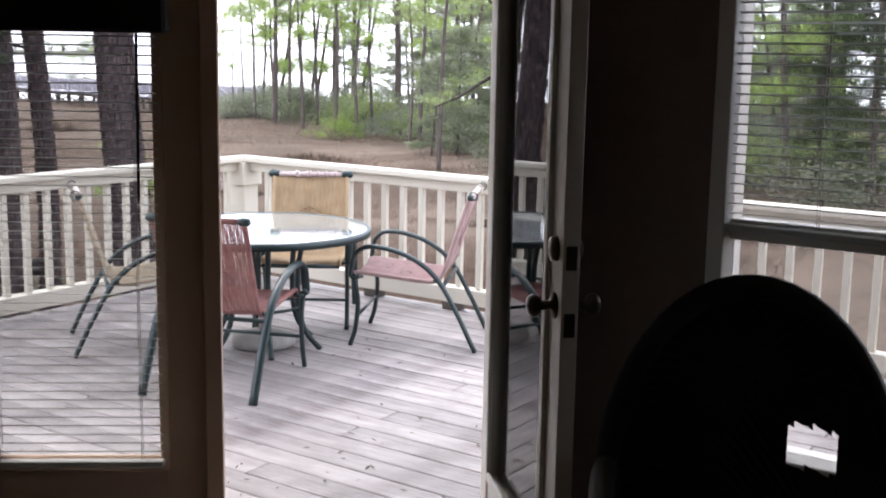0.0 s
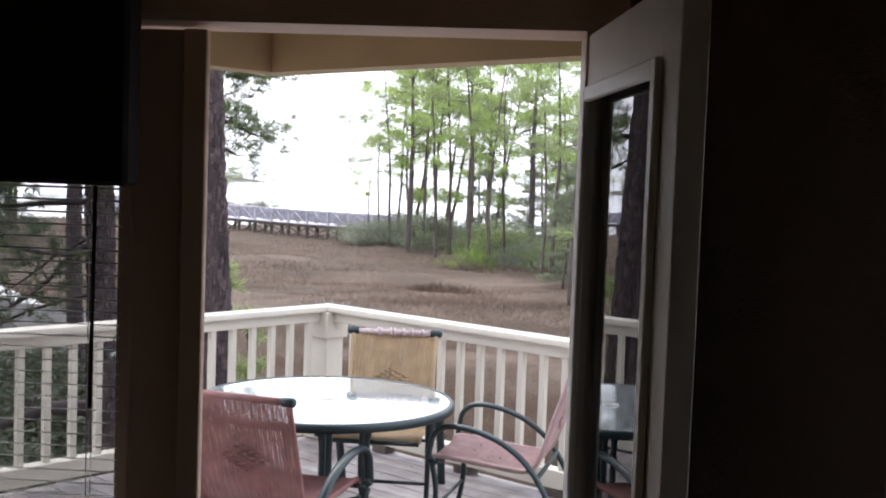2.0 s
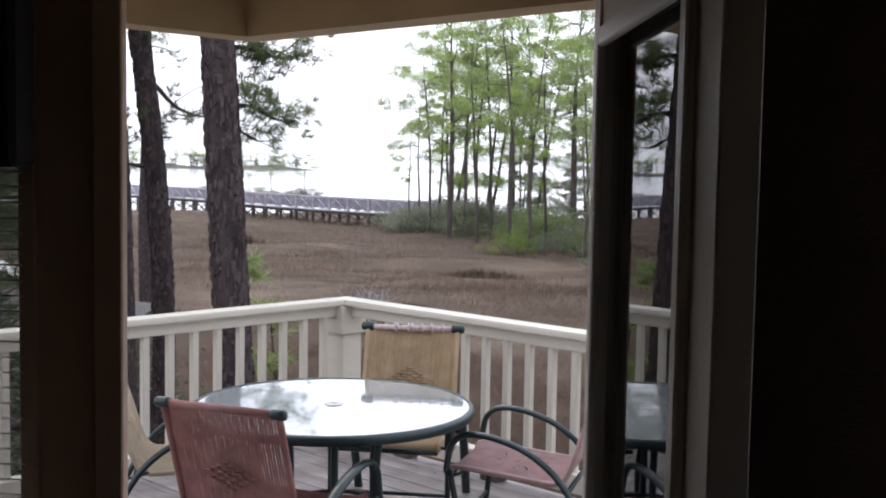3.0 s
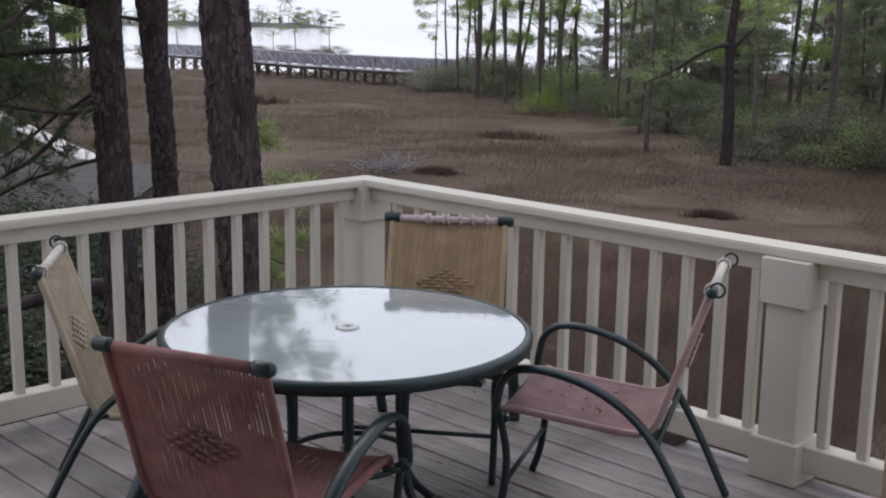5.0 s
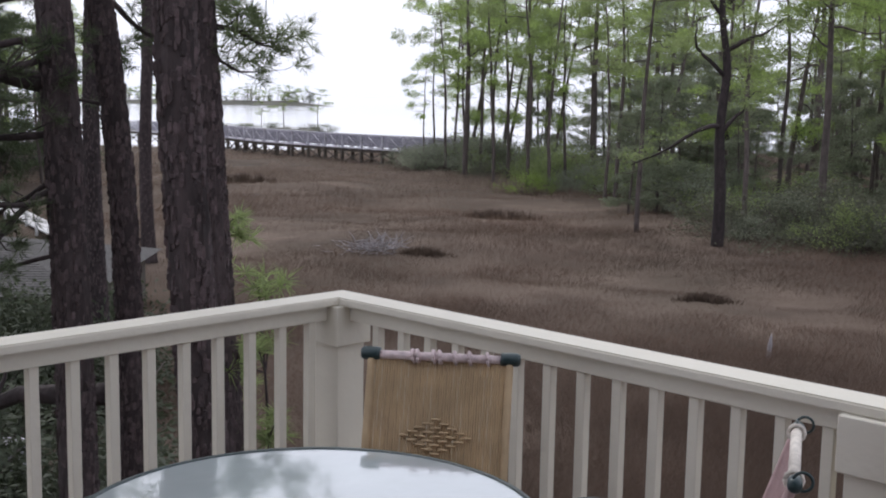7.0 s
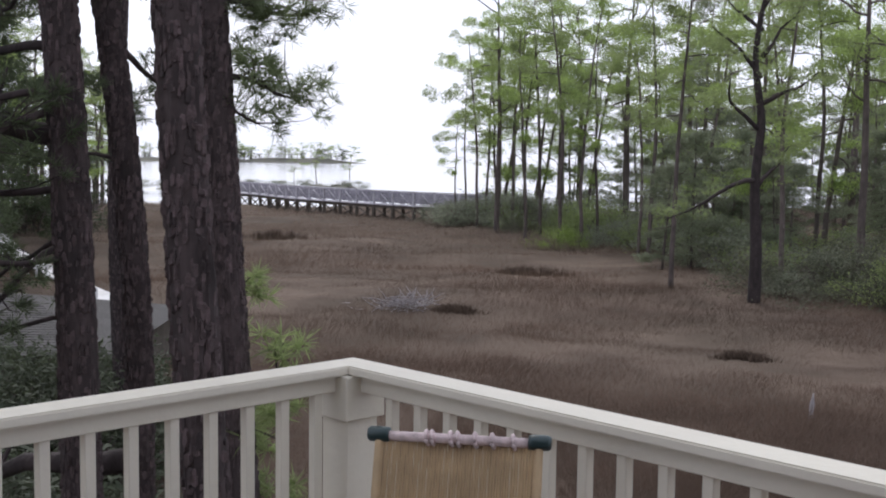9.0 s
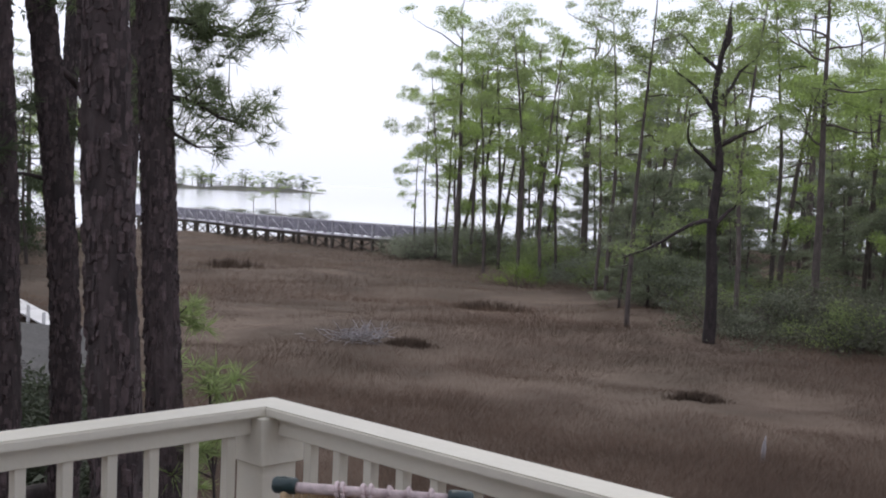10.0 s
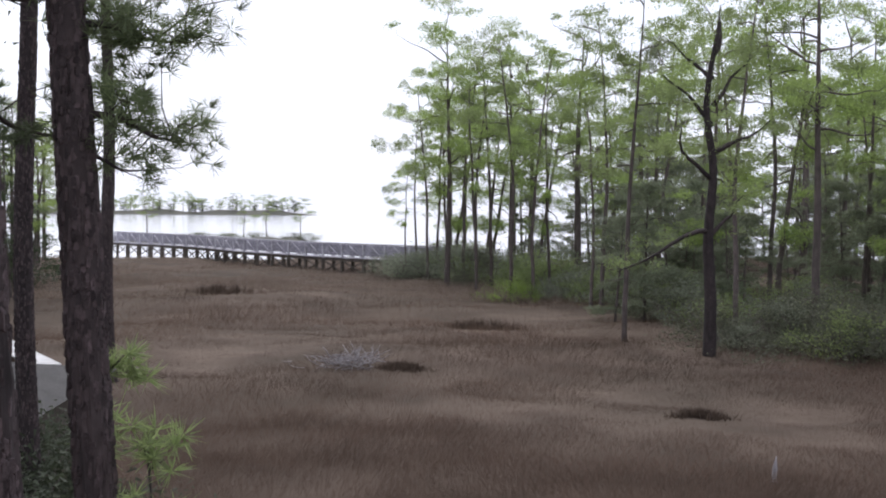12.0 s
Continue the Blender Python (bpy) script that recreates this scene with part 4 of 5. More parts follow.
# ---- near pines ----
def near_pine(x, y, r, lean, height, seed, branches, label, kink=0.05, leafage=None):
    rg = random.Random(seed)
    x0 = lean[0] * 5.5 + kink * math.sin(5.5 * 0.7 + seed)
    y0 = lean[1] * 5.5 + kink * math.cos(5.5 * 0.6 + seed)
    t = thing("pine_tree", Matrix.Translation((x - x0, y - y0, G)), label, "tree")

    def axis(z):
        return Vector((lean[0] * z + kink * math.sin(z * 0.7 + seed), lean[1] * z + kink * math.cos(z * 0.6 + seed), z))

    def girth(z):
        return r * (1.0 + 0.35 * math.exp(-max(z, 0) * 1.6)) * (1 - 0.4 * max(0, z) / height)
    bm = bmesh.new()
    n, seg = 90, 26
    rings = []
    for i in range(n + 1):
        z = -0.3 + (height + 0.3) * i / n
        ring = []
        for k in range(seg):
            a = 2 * math.pi * k / seg
            q = Vector((math.cos(a), math.sin(a), 0))
            f = 1 + 0.10 * noise.noise((q.x * 2.4 + seed, q.y * 2.4, z * 1.2)) + 0.09 * noise.noise((q.x * 6 + seed, q.y * 6, z * 3.0)) + 0.05 * noise.noise((q.x * 14, q.y * 14 + seed, z * 7.0))
            ring.append(bm.verts.new(axis(z) + q * girth(z) * f))
        rings.append(ring)
    for r0, r1 in zip(rings, rings[1:]):
        for k in range(seg):
            bm.faces.new((r0[k], r0[(k + 1) % seg], r1[(k + 1) % seg], r1[k]))
    bm.faces.new(rings[-1])
    part("trunk", bm, M_BARK, t)
    # plates of bark, thin and lifted at their edges
    bm = bmesh.new()
    for i in range(3600):
        z = rg.uniform(0.3, height * 0.8)
        a = rg.uniform(0, 2 * math.pi)
        w, h = rg.uniform(0.008, 0.026), rg.uniform(0.018, 0.065)
        o = Vector((math.cos(a), math.sin(a), 0))
        sd = Vector((-o.y, o.x, 0))
        pc = axis(z) + o * girth(z) * 1.0
        tilt = rg.uniform(-0.006, 0.012)
        vs = []
        for lift, sc in ((-0.012, 1.0), (0.007, 0.78)):
            vs.append([bm.verts.new(pc + o * (lift + tilt * cx * (lift > 0)) + sd * (w * sc * cx * rg.uniform(0.75, 1.2)) + Vector((0, 0, h * sc * cz * rg.uniform(0.8, 1.15)))) for cx, cz in ((-1, -0.7), (0.1, -1), (1, -0.5), (0.8, 0.8), (-0.2, 1), (-0.9, 0.5))])
        bm.faces.new(vs[1])
        for k in range(6):
            bm.faces.new((vs[0][k], vs[0][(k + 1) % 6], vs[1][(k + 1) % 6], vs[1][k]))
    tagged(part("bark", bm, M_PLATE, t, "flaking plates of reddish bark"), kind="stuff")
    # Crown above the view, added to keep sky light off the grove.
    crown = bmesh.new()
    for k in range(16):
        a = k * 2.4
        c = axis(height - 3.2 + 0.2 * k) + Vector((math.cos(a), math.sin(a), 0)) * rg.uniform(0.3, 2.1) * (1.15 - k / 22)
        puff(crown, c, rg.uniform(0.6, 0.95), 150, rg, 0.085, 0.5)
    tagged(part("crown", crown, leafage or M_NEEDLE_SHADE, t), kind="stuff")
    for z, yaw, ln, rad, twigs, up, fill in branches:
        a = radians(yaw)
        pts = crooked(axis(z), (math.cos(a), math.sin(a), up), ln, rg, 8, 0.2, 0.08)
        lb = part("limb", tube(bmesh.new(), pts, [rad * (1 - 0.8 * q / 8) for q in range(9)], 8, wobble=0.08, rng=rg), M_BARK, t)
        wood, green = bmesh.new(), bmesh.new()
        for _ in range(twigs):
            q = pts[rg.randint(2, 8)]
            e = q + Vector((rg.gauss(0, 0.22), rg.gauss(0, 0.22), rg.gauss(0.08, 0.15)))
            mid = (q + e) / 2 + Vector((rg.gauss(0, 0.04), rg.gauss(0, 0.04), rg.gauss(0, 0.05)))
            tube(wood, [q, mid, e], [rad * 0.25, rad * 0.18, rad * 0.1], 4, caps=False)
            for _ in range(fill):
                c = mid.lerp(e, rg.uniform(0.2, 1.1)) + Vector((rg.gauss(0, 0.05), rg.gauss(0, 0.05), rg.gauss(0, 0.04)))
                tuft(green, c, rg.uniform(0.10, 0.17), 34, rg, 0.7, 0.0034, (e - mid).normalized())
        tagged(part("twig", wood, M_BARK, lb), kind="stuff")
        if fill:
            tagged(part("needles", green, leafage or M_NEEDLE_SHADE, lb), kind="stuff")
    return t


# yaw 137 looks out along the view, 227 to its left, 47 to its right
near_pine(-1.61, 0.31, 0.135, (-0.045, -0.049), 13, 1, [(11, 60, 1.5, 0.03, 8, 0.2, 3), (11.5, 200, 1.6, 0.03, 8, 0.2, 3), (12.3, 120, 1.4, 0.03, 8, 0.3, 3)], "thick pine trunk with plated reddish bark beside the deck", 0.03)
near_pine(-3.84, 1.97, 0.14, (-0.050, -0.056), 12, 2,
          [(7.75, 55, 0.85, 0.03, 24, 0.1, 5), (6.75, 47, 0.75, 0.028, 24, 0.15, 5), (6.25, 50, 0.8, 0.025, 24, -0.12, 5), (6.0, 62, 0.5, 0.016, 9, -0.2, 3), (6.9, 210, 0.9, 0.03, 12, 0.2, 5), (8.2, 45, 0.95, 0.03, 24, 0.1, 5),
           (8.2, 240, 1.0, 0.03, 14, 0.2, 5), (8.9, 70, 1.1, 0.03, 22, 0.2, 6), (7.4, 70, 0.75, 0.022, 20, 0.2, 5)],
          "dark pine trunk with needled boughs over the marsh", 0.03, leafage=M_BOUGH)
near_pine(-4.28, 0.99, 0.155, (-0.034, -0.036), 12, 3,
          [(5.75, 222, 2.3, 0.085, 16, 0.1, 4), (5.0, 240, 1.7, 0.03, 14, -0.15, 3), (6.4, 215, 2.2, 0.04, 26, 0.2, 6), (7.0, 240, 2.0, 0.04, 24, 0.1, 5), (5.1, 200, 1.4, 0.022, 14, -0.3, 2), (7.6, 205, 2.2, 0.04, 22, 0.2, 5),
           (4.5, 222, 1.9, 0.02, 14, -0.1, 2), (6.0, 250, 1.8, 0.03, 16, -0.1, 4), (6.9, 190, 1.6, 0.03, 18, 0.0, 5), (5.4, 232, 2.1, 0.03, 16, 0.0, 3), (4.9, 255, 1.6, 0.025, 14, 0.0, 3), (6.1, 225, 2.4, 0.03, 20, 0.05, 5)],
          "dark pine trunk with a thick crooked side limb", 0.04)
near_pine(-4.40, 1.50, 0.118, (-0.028, -0.030), 12, 4,
          [(3.3, 236, 2.7, 0.10, 6, -0.04, 0), (6.4, 60, 0.8, 0.03, 6, 0.2, 4), (7.4, 230, 1.5, 0.03, 14, 0.2, 5), (5.6, 215, 1.1, 0.02, 8, 0.0, 1), (6.1, 160, 1.0, 0.02, 8, 0.0, 3)],
          "slim dark pine trunk with a low bare limb", 0.11)
p = fwd(2.4, -3.9)
near_pine(p.x, p.y, 0.14, (-0.01, -0.01), 11, 31,
          [(4.3 + 0.28 * q, 20 + (q * 53) % 110, 1.0 + 0.12 * (q % 4), 0.03, 13, -0.05, 5) for q in range(8)], "pine with heavy shade-coloured boughs close to the deck")
# two straight trunks at the edge of the flats, seen between the near ones
for d, q, rr, seed in ((16.3, -5.2, 0.17, 51), (34.1, -7.98, 0.22, 52)):
    p = fwd(d, q)
    near_pine(p.x, p.y, rr, (0.0, 0.0), 14, seed, [(9.5 + 0.7 * k, 60 + 95 * k, 1.8, 0.03, 14, 0.1, 4) for k in range(5)],
              "straight grey pine trunk with boughs high up", 0.05, leafage=M_BOUGH)
# more trunks behind them
for k, (d, s, rr, tall) in enumerate([(9.5, -7.2, 0.12, 11), (12.0, -7.9, 0.15, 12), (16.0, -9.6, 0.16, 12), (21.0, -9.8, 0.13, 12), (7.5, -8.6, 0.12, 11)]):
    p = fwd(d, s)
    near_pine(p.x, p.y, rr, (-0.02, -0.02), tall, 40 + k,
              [(3.6 + 0.75 * q, 30 + 77 * q + 40 * k, 1.9, 0.03, 18, -0.12, 5) for q in range(9)], "pine with drooping shade-coloured needled boughs in the grove")


# ---- young pine ----
def sapling(d, s, height, seed):
    rg = random.Random(seed)
    p = fwd(d, s)
    t = thing("young_pine", Matrix.Translation((p.x, p.y, marsh_height(p.x, p.y))), "young pine with bright green needles beside the trunks", "sapling")
    stem = crooked((0, 0, -0.2), (0, 0, 1), height, rg, 8, 0.04, 0.0)
    part("stem", tube(bmesh.new(), stem, [0.03 * (1 - 0.75 * i / 8) for i in range(9)], 6), M_BARK, t)
    green, wood = bmesh.new(), bmesh.new()
    for k in range(18):
        q = stem[4 + k % 5]
        e = q + Vector((rg.gauss(0, 0.13), rg.gauss(0, 0.13), rg.uniform(0.0, 0.3)))
        tube(wood, [q, e], [0.01, 0.005], 4, caps=False)
        for _ in range(3):
            tuft(green, e + Vector((rg.gauss(0, 0.05), rg.gauss(0, 0.05), rg.gauss(0, 0.05))), 0.19, 40, rg, 0.7, 0.0065)
    tagged(part("twig", wood, M_BARK, t), kind="stuff")
    tagged(part("needles", green, M_NEEDLE_MID, t), kind="stuff")


sapling(4.6, -0.77, 4.95, 5)
sapling(4.3, -0.63, 4.4, 6)


# ---- boardwalk ----
def boardwalk():
    bw = thing("boardwalk", Matrix(), "weathered grey boardwalk with railings across the marsh", "boardwalk")
    line = smooth_path([fwd(d, q, 0) for d, q in ((89, 4.8), (96, -3.2), (107, -12.2), (119, -19.0), (134, -31.5))], 40)
    pts, gone = [line[0]], 0.0
    for p, q in zip(line, line[1:]):          # a bay every 2.3 m
        gone += (q - p).length
        if gone >= 2.3:
            pts.append(q)
            gone = 0.0
    zr, zd = -1.62, -2.80
    for a, b in zip(pts, pts[1:]):
        d = b - a
        turn = Matrix.Rotation(math.atan2(d.y, d.x), 4, 'Z')
        for off in (0.0, 1.2):
            m = Matrix.Translation((a.x, a.y, 0)) @ turn @ Matrix.Translation((0, -off, 0))
            for z, h, w in ((zr, 0.07, 0.10), (zr - 0.19, 0.17, 0.03), (zr - 0.42, 0.17, 0.03), (zr - 0.65, 0.17, 0.03), (zr - 0.88, 0.17, 0.03)):
                part("rail", box(bmesh.new(), (0, -w, z - h / 2), (d.length, w, z + h / 2), m), M_GREYWOOD if w > 0.05 else M_SLAT, bw)
            part("joist", box(bmesh.new(), (0, -0.05, zd - 0.29), (d.length, 0.05, zd - 0.035), m), M_UNDER, bw)
            part("post", box(bmesh.new(), (-0.09, -0.09, zd - 0.02), (0.09, 0.09, zr + 0.04), m), M_GREYWOOD, bw)
            part("piling", box(bmesh.new(), (-0.11, -0.11, G - 3.6), (0.11, 0.11, zd - 0.02), m), M_UNDER, bw)
            part("strut", tube(bmesh.new(), [m @ Vector((0.1, 0.08, zd)), m @ Vector((d.length * 0.55, 0.3, zr - 0.15))], 0.045, 4), M_GREYWOOD, bw)
        m = Matrix.Translation((a.x, a.y, zd)) @ turn
        part("deck_span", box(bmesh.new(), (0, -1.35, -0.03), (d.length - 0.02, 0.15, 0.03), m), M_GREYWOOD, bw)
        part("brace", tube(bmesh.new(), [(a.x, a.y, zd - 0.25), (b.x, b.y, G - 0.1)], 0.06, 4), M_UNDER, bw)
        part("brace", tube(bmesh.new(), [(b.x, b.y, zd - 0.25), (a.x, a.y, G - 0.1)], 0.06, 4), M_UNDER, bw)
    return bw


boardwalk()


def side_walk():
    """A low pale plank path among the trees."""
    w = thing("plank_path", Matrix(), "pale low plank path winding under the pines", "footpath")
    pts = [fwd(69, -27), fwd(55.5, -21.2), fwd(48.5, -17.5), fwd(40.4, -13.2), fwd(35, -10.2)]
    for a, b in zip(pts, pts[1:]):
        d = b - a
        m = Matrix.Translation((a.x, a.y, G + 0.4)) @ Matrix.Rotation(math.atan2(d.y, d.x), 4, 'Z')
        n = int(d.length / 0.6)
        for k in range(n):
            part("plank", box(bmesh.new(), (k * 0.6, -0.38, -0.05), (k * 0.6 + 0.57, 0.55, 0.0), m), M_SAND, w)
        for k in range(0, n, 4):
            part("post", box(bmesh.new(), (k * 0.6, -0.48, -0.9), (k * 0.6 + 0.1, -0.38, 0.45), m), M_SAND, w)


side_walk()


# ---- low building in the grove ----
def shed():
    h = thing("shed", Matrix(), "low building with a grey shingled hip roof", "building")
    d0, d1, d2, s0, s1 = 19.8, 24.0, 28.0, -6.3, -19.0
    ze, zr = -2.7, -1.9

    def course(k, n):
        f0, f1 = k / n, (k + 1.12) / n
        lo, hi = fwd(d0 + (d1 - d0) * f0, 0), fwd(d0 + (d1 - d0) * f1, 0)
        bm = bmesh.new()
        ra, rb = s0 - 3.2 * f0, s0 - 3.2 * f1
        za, zb = ze + (zr - ze) * f0 + 0.018, ze + (zr - ze) * f1 + 0.005
        top = [fwd(d0 + (d1 - d0) * f0, s1, za), fwd(d0 + (d1 - d0) * f0, ra, za), fwd(d0 + (d1 - d0) * f1, rb, zb), fwd(d0 + (d1 - d0) * f1, s1, zb)]
        v = [bm.verts.new(p) for p in top] + [bm.verts.new(p - Vector((0, 0, 0.018))) for p in top]
        bm.faces.new(v[:4]), bm.faces.new(v[4:][::-1])
        for i in range(4):
            bm.faces.new((v[i], v[(i + 1) % 4], v[4 + (i + 1) % 4], v[4 + i]))
        bmesh.ops.recalc_face_normals(bm, faces=bm.faces[:])
        part("shingle_course", bm, M_SHINGLE, h)
    for k in range(26):
        course(k, 26)
    bm = bmesh.new()
    v = [bm.verts.new(p) for p in (fwd(d0, s0, ze), fwd(d2, s0, ze), fwd(d1, s0 - 3.2, zr), fwd(d2, s1, ze), fwd(d1, s1, zr))]
    bm.faces.new((v[0], v[1], v[2]))
    bm.faces.new((v[1], v[3], v[4], v[2]))
    part("roof", bm, M_SHINGLE, h)
    bm = bmesh.new()
    a = [fwd(d, s, 0) for d, s in ((d0 + 0.4, s0 - 0.4), (d2 - 0.4, s0 - 0.4), (d2 - 0.4, s1), (d0 + 0.4, s1))]
    lo = [bm.verts.new((p.x, p.y, G - 0.6)) for p in a]
    hi = [bm.verts.new((p.x, p.y, ze + 0.03)) for p in a]
    for i in range(4):
        bm.faces.new((lo[i], lo[(i + 1) % 4], hi[(i + 1) % 4], hi[i]))
    bmesh.ops.recalc_face_normals(bm, faces=bm.faces[:])
    part("wall", bm, M_UNDER, h)


shed()


# ---- marsh grass ----
def blades(name, count, dmin, dmax, spread, hmin, hmax, w, seed, mat, label, keep=None, side=None):
    rg = np.random.default_rng(seed)
    d = dmin * (dmax / dmin) ** rg.random(count)
    s = d * rg.uniform(-spread, spread, count)
    a = radians(47)
    x = -math.sin(a) * d + math.cos(a) * s
    y = math.cos(a) * d + math.sin(a) * s
    patch = np.array([noise.noise((float(u) * 0.10, float(v) * 0.10, 5)) + 0.5 * noise.noise((float(u) * 0.3, float(v) * 0.3, 8)) for u, v in zip(x, y)])
    if keep is not None:
        m = patch > keep
        if side is not None:
            m &= s / d + 0.25 * patch > side
        x, y, d, patch = x[m], y[m], d[m], patch[m]
        count = len(x)
    z = np.array([marsh_height(float(u), float(v)) for u, v in zip(x, y)])
    h = rg.uniform(hmin, hmax, count) * np.clip(0.8 + 0.9 * patch, 0.25, 2.0)
    ang = rg.uniform(0, 6.283, count)
    wide = w * (0.5 + d / 45)
    # blades of one patch bend the same way
    bend = np.array([3.0 * noise.noise((float(u) * 0.15, float(q) * 0.15, 21)) for u, q in zip(x, y)])
    lx, ly = (0.5 * np.cos(bend) + rg.normal(0, 0.7, count)) * h, (0.5 * np.sin(bend) + rg.normal(0, 0.7, count)) * h
    v = np.empty((count, 3, 3))
    v[:, 0] = np.stack((x - np.cos(ang) * wide, y - np.sin(ang) * wide, z - 0.05), 1)
    v[:, 1] = np.stack((x + np.cos(ang) * wide, y + np.sin(ang) * wide, z - 0.05), 1)
    v[:, 2] = np.stack((x + lx, y + ly, z + h), 1)
    me = bpy.data.meshes.new(name)
    me.from_pydata(v.reshape(-1, 3).tolist(), [], np.arange(count * 3).reshape(-1, 3).tolist())
    me.materials.append(mat)
    return tagged(new(name, me), label, "grass", "", "stuff")


blades("marsh_grass", 720000, 6, 112, 0.72, 0.12, 0.4, 0.0036, 3, M_GRASS, "dry brown marsh grass covering the flats")
blades("pale_grass", 30000, 6, 112, 0.75, 0.15, 0.45, 0.0038, 4, M_GRASS_PALE, "pale dead grass tufts among the brown", 0.30)
blades("dark_rushes", 110000, 6, 100, 0.75, 0.15, 0.45, 0.0042, 9, M_GRASS_DARK, "dark dead rushes in patches", 0.42)


blades("dark_rushes", 200000, 6, 44, 0.8, 0.15, 0.42, 0.0042, 12, M_GRASS_DARK, "dark dead rushes towards the wood", -0.45, 0.05)
blades("pale_grass", 120000, 66, 118, 0.6, 0.2, 0.5, 0.005, 14, M_GRASS_PALE, "pale dead grass near the boardwalk", -0.25)


def hummock(x, y, size, seed):
    """A dark mound of dead rushes."""
    rg = random.Random(seed)
    bm = bmesh.new()
    for _ in range(900):
        px, py = rg.gauss(0, 0.4) * size * 1.6, rg.gauss(0, 0.3) * size
        if noise.noise((px * 1.3, py * 1.3, seed)) < -0.12:
            continue
        hh = size * rg.uniform(0.15, 0.42) * math.exp(-(px * px / 2.5 + py * py) / (size * size))
        q = Vector((px, py, -0.1))
        a = rg.uniform(0, 6.28)
        sd = Vector((math.cos(a), math.sin(a), 0)) * 0.03
        e = q + Vector((rg.gauss(0, 0.12), rg.gauss(0, 0.12), hh + 0.15))
        bm.faces.new((bm.verts.new(q - sd), bm.verts.new(q + sd), bm.verts.new(e)))
    me = mesh_of("hummock", bm, M_GRASS_DARK)
    ob = new("hummock", me)
    ob.matrix_world = Matrix.Translation((x, y, marsh_height(x, y))) @ pose(0, 0, 0, 0, 0, 47)
    return tagged(ob, "dark mound of dead rushes in the marsh", "hummock", "hummocks in the marsh", "stuff")


hummock(-56.2, 40.1, 1.7, 1)
hummock(-33.0, 38.2, 1.6, 2)
hummock(-13.9, 25.6, 0.6, 3)
hummock(-25.8, 25.9, 0.6, 5)


def brush_pile(x, y):
    rg = random.Random(9)
    t = thing("brush_pile", Matrix.Translation((x, y, marsh_height(x, y))), "bleached pile of dead branches in the marsh", "dead branches")
    for _ in range(120):
        a = rg.uniform(0, 6.28)
        p = Vector((rg.gauss(0, 0.45), rg.gauss(0, 0.6), rg.uniform(0.05, 0.45)))
        part("branch", tube(bmesh.new(), crooked(p, (math.cos(a), math.sin(a), rg.uniform(-0.2, 0.5)), rg.uniform(0.4, 0.9), rg, 4, 0.35), [0.02, 0.018, 0.015, 0.011, 0.006], 4), M_DEADWOOD, t)


brush_pile(-27.0, 24.6)


def snag(x, y, height):
    t = thing("dead_snag", Matrix.Translation((x, y, marsh_height(x, y))), "pale pointed dead tree stump standing in grass", "stump")
    rg = random.Random(4)
    part("stump", tube(bmesh.new(), crooked((0, 0, -0.3), (0.03, 0, 1), height + 0.3, rg, 6, 0.03, 0), [0.06, 0.055, 0.06, 0.045, 0.05, 0.03, 0.008], 9, wobble=0.2, rng=rg), M_DEADWOOD, t)


snag(-8.586, 19.755, 0.55)


# ---- shrubs ----
def shrub(seed, n, leaf, mat, label):
    rg = random.Random(seed)
    sh = thing("shrub", Matrix(), label, "shrub")
    bm = bmesh.new()
    for _ in range(26):
        c = Vector((rg.gauss(0, 0.42), rg.gauss(0, 0.42), 0.0))
        c.z = max(0.1, rg.uniform(0.1, 0.95) * (1.1 - 0.5 * c.length))
        puff(bm, c, rg.uniform(0.22, 0.4), n // 26, rg, leaf, 0.8)
    part("leaves", bm, mat, sh)
    bm = bmesh.new()
    for _ in range(7):
        a = rg.uniform(0, 6.28)
        tube(bm, crooked((0, 0, -0.2), (math.cos(a) * 0.5, math.sin(a) * 0.5, 1), rg.uniform(0.8, 1.15), rg, 5), [0.03, 0.025, 0.02, 0.014, 0.01, 0.005], 4)
    part("stem", bm, M_BARK_FAR, sh)
    return sh


SHRUBS = [shrub(31, 3200, 0.035, M_LEAF, "dense dark green shrub under the pines"),
          shrub(32, 3000, 0.035, M_LEAF_GREY, "grey-green bushy shrub at the marsh edge"),
          shrub(33, 2000, 0.04, M_LEAF_BRIGHT, "bright yellow-green young shrub"),
          shrub(34, 2600, 0.035, M_NEEDLE_MID, "green evergreen shrub below the trees"),
          shrub(35, 3000, 0.04, M_LEAF_SHADE, "undergrowth shrub beneath the near pines with leaves coloured as in shade")]
grown = set()
rg = random.Random(5)
for i in range(64):
    t = rg.random()
    # along the edge of the wood, from the boardwalk to the near bend
    d = 84 - 42 * t + rg.uniform(0, 16)
    s = d * (0.0 + 0.29 * t ** 1.1) + rg.uniform(0.5, 6) + 1.5
    stand(SHRUBS, grown, rg.choice((0, 1, 1, 3, 3, 0)), d, s, rg.uniform(1.0, 2.3) * (1.25 if t < 0.4 else 1.0), rg.uniform(0, 360), rg.uniform(0.9, 1.5))
for i in range(46):
    t = rg.random()
    d = 41 - 6 * t + rg.uniform(0, 14)
    s = d * (0.28 + 0.35 * t) + rg.uniform(0, 4)
    stand(SHRUBS, grown, rg.choice((0, 0, 0, 1, 3)), d, s, rg.uniform(0.7, 2.8), rg.uniform(0, 360), rg.uniform(0.8, 1.3))
for d, s, size in ((67, 8.6, 1.5), (68.5, 10.2, 1.0), (58, 20, 1.3), (48, 19, 0.9)):
    stand(SHRUBS, grown, 2, d, s, size, s * 40, 1.1)
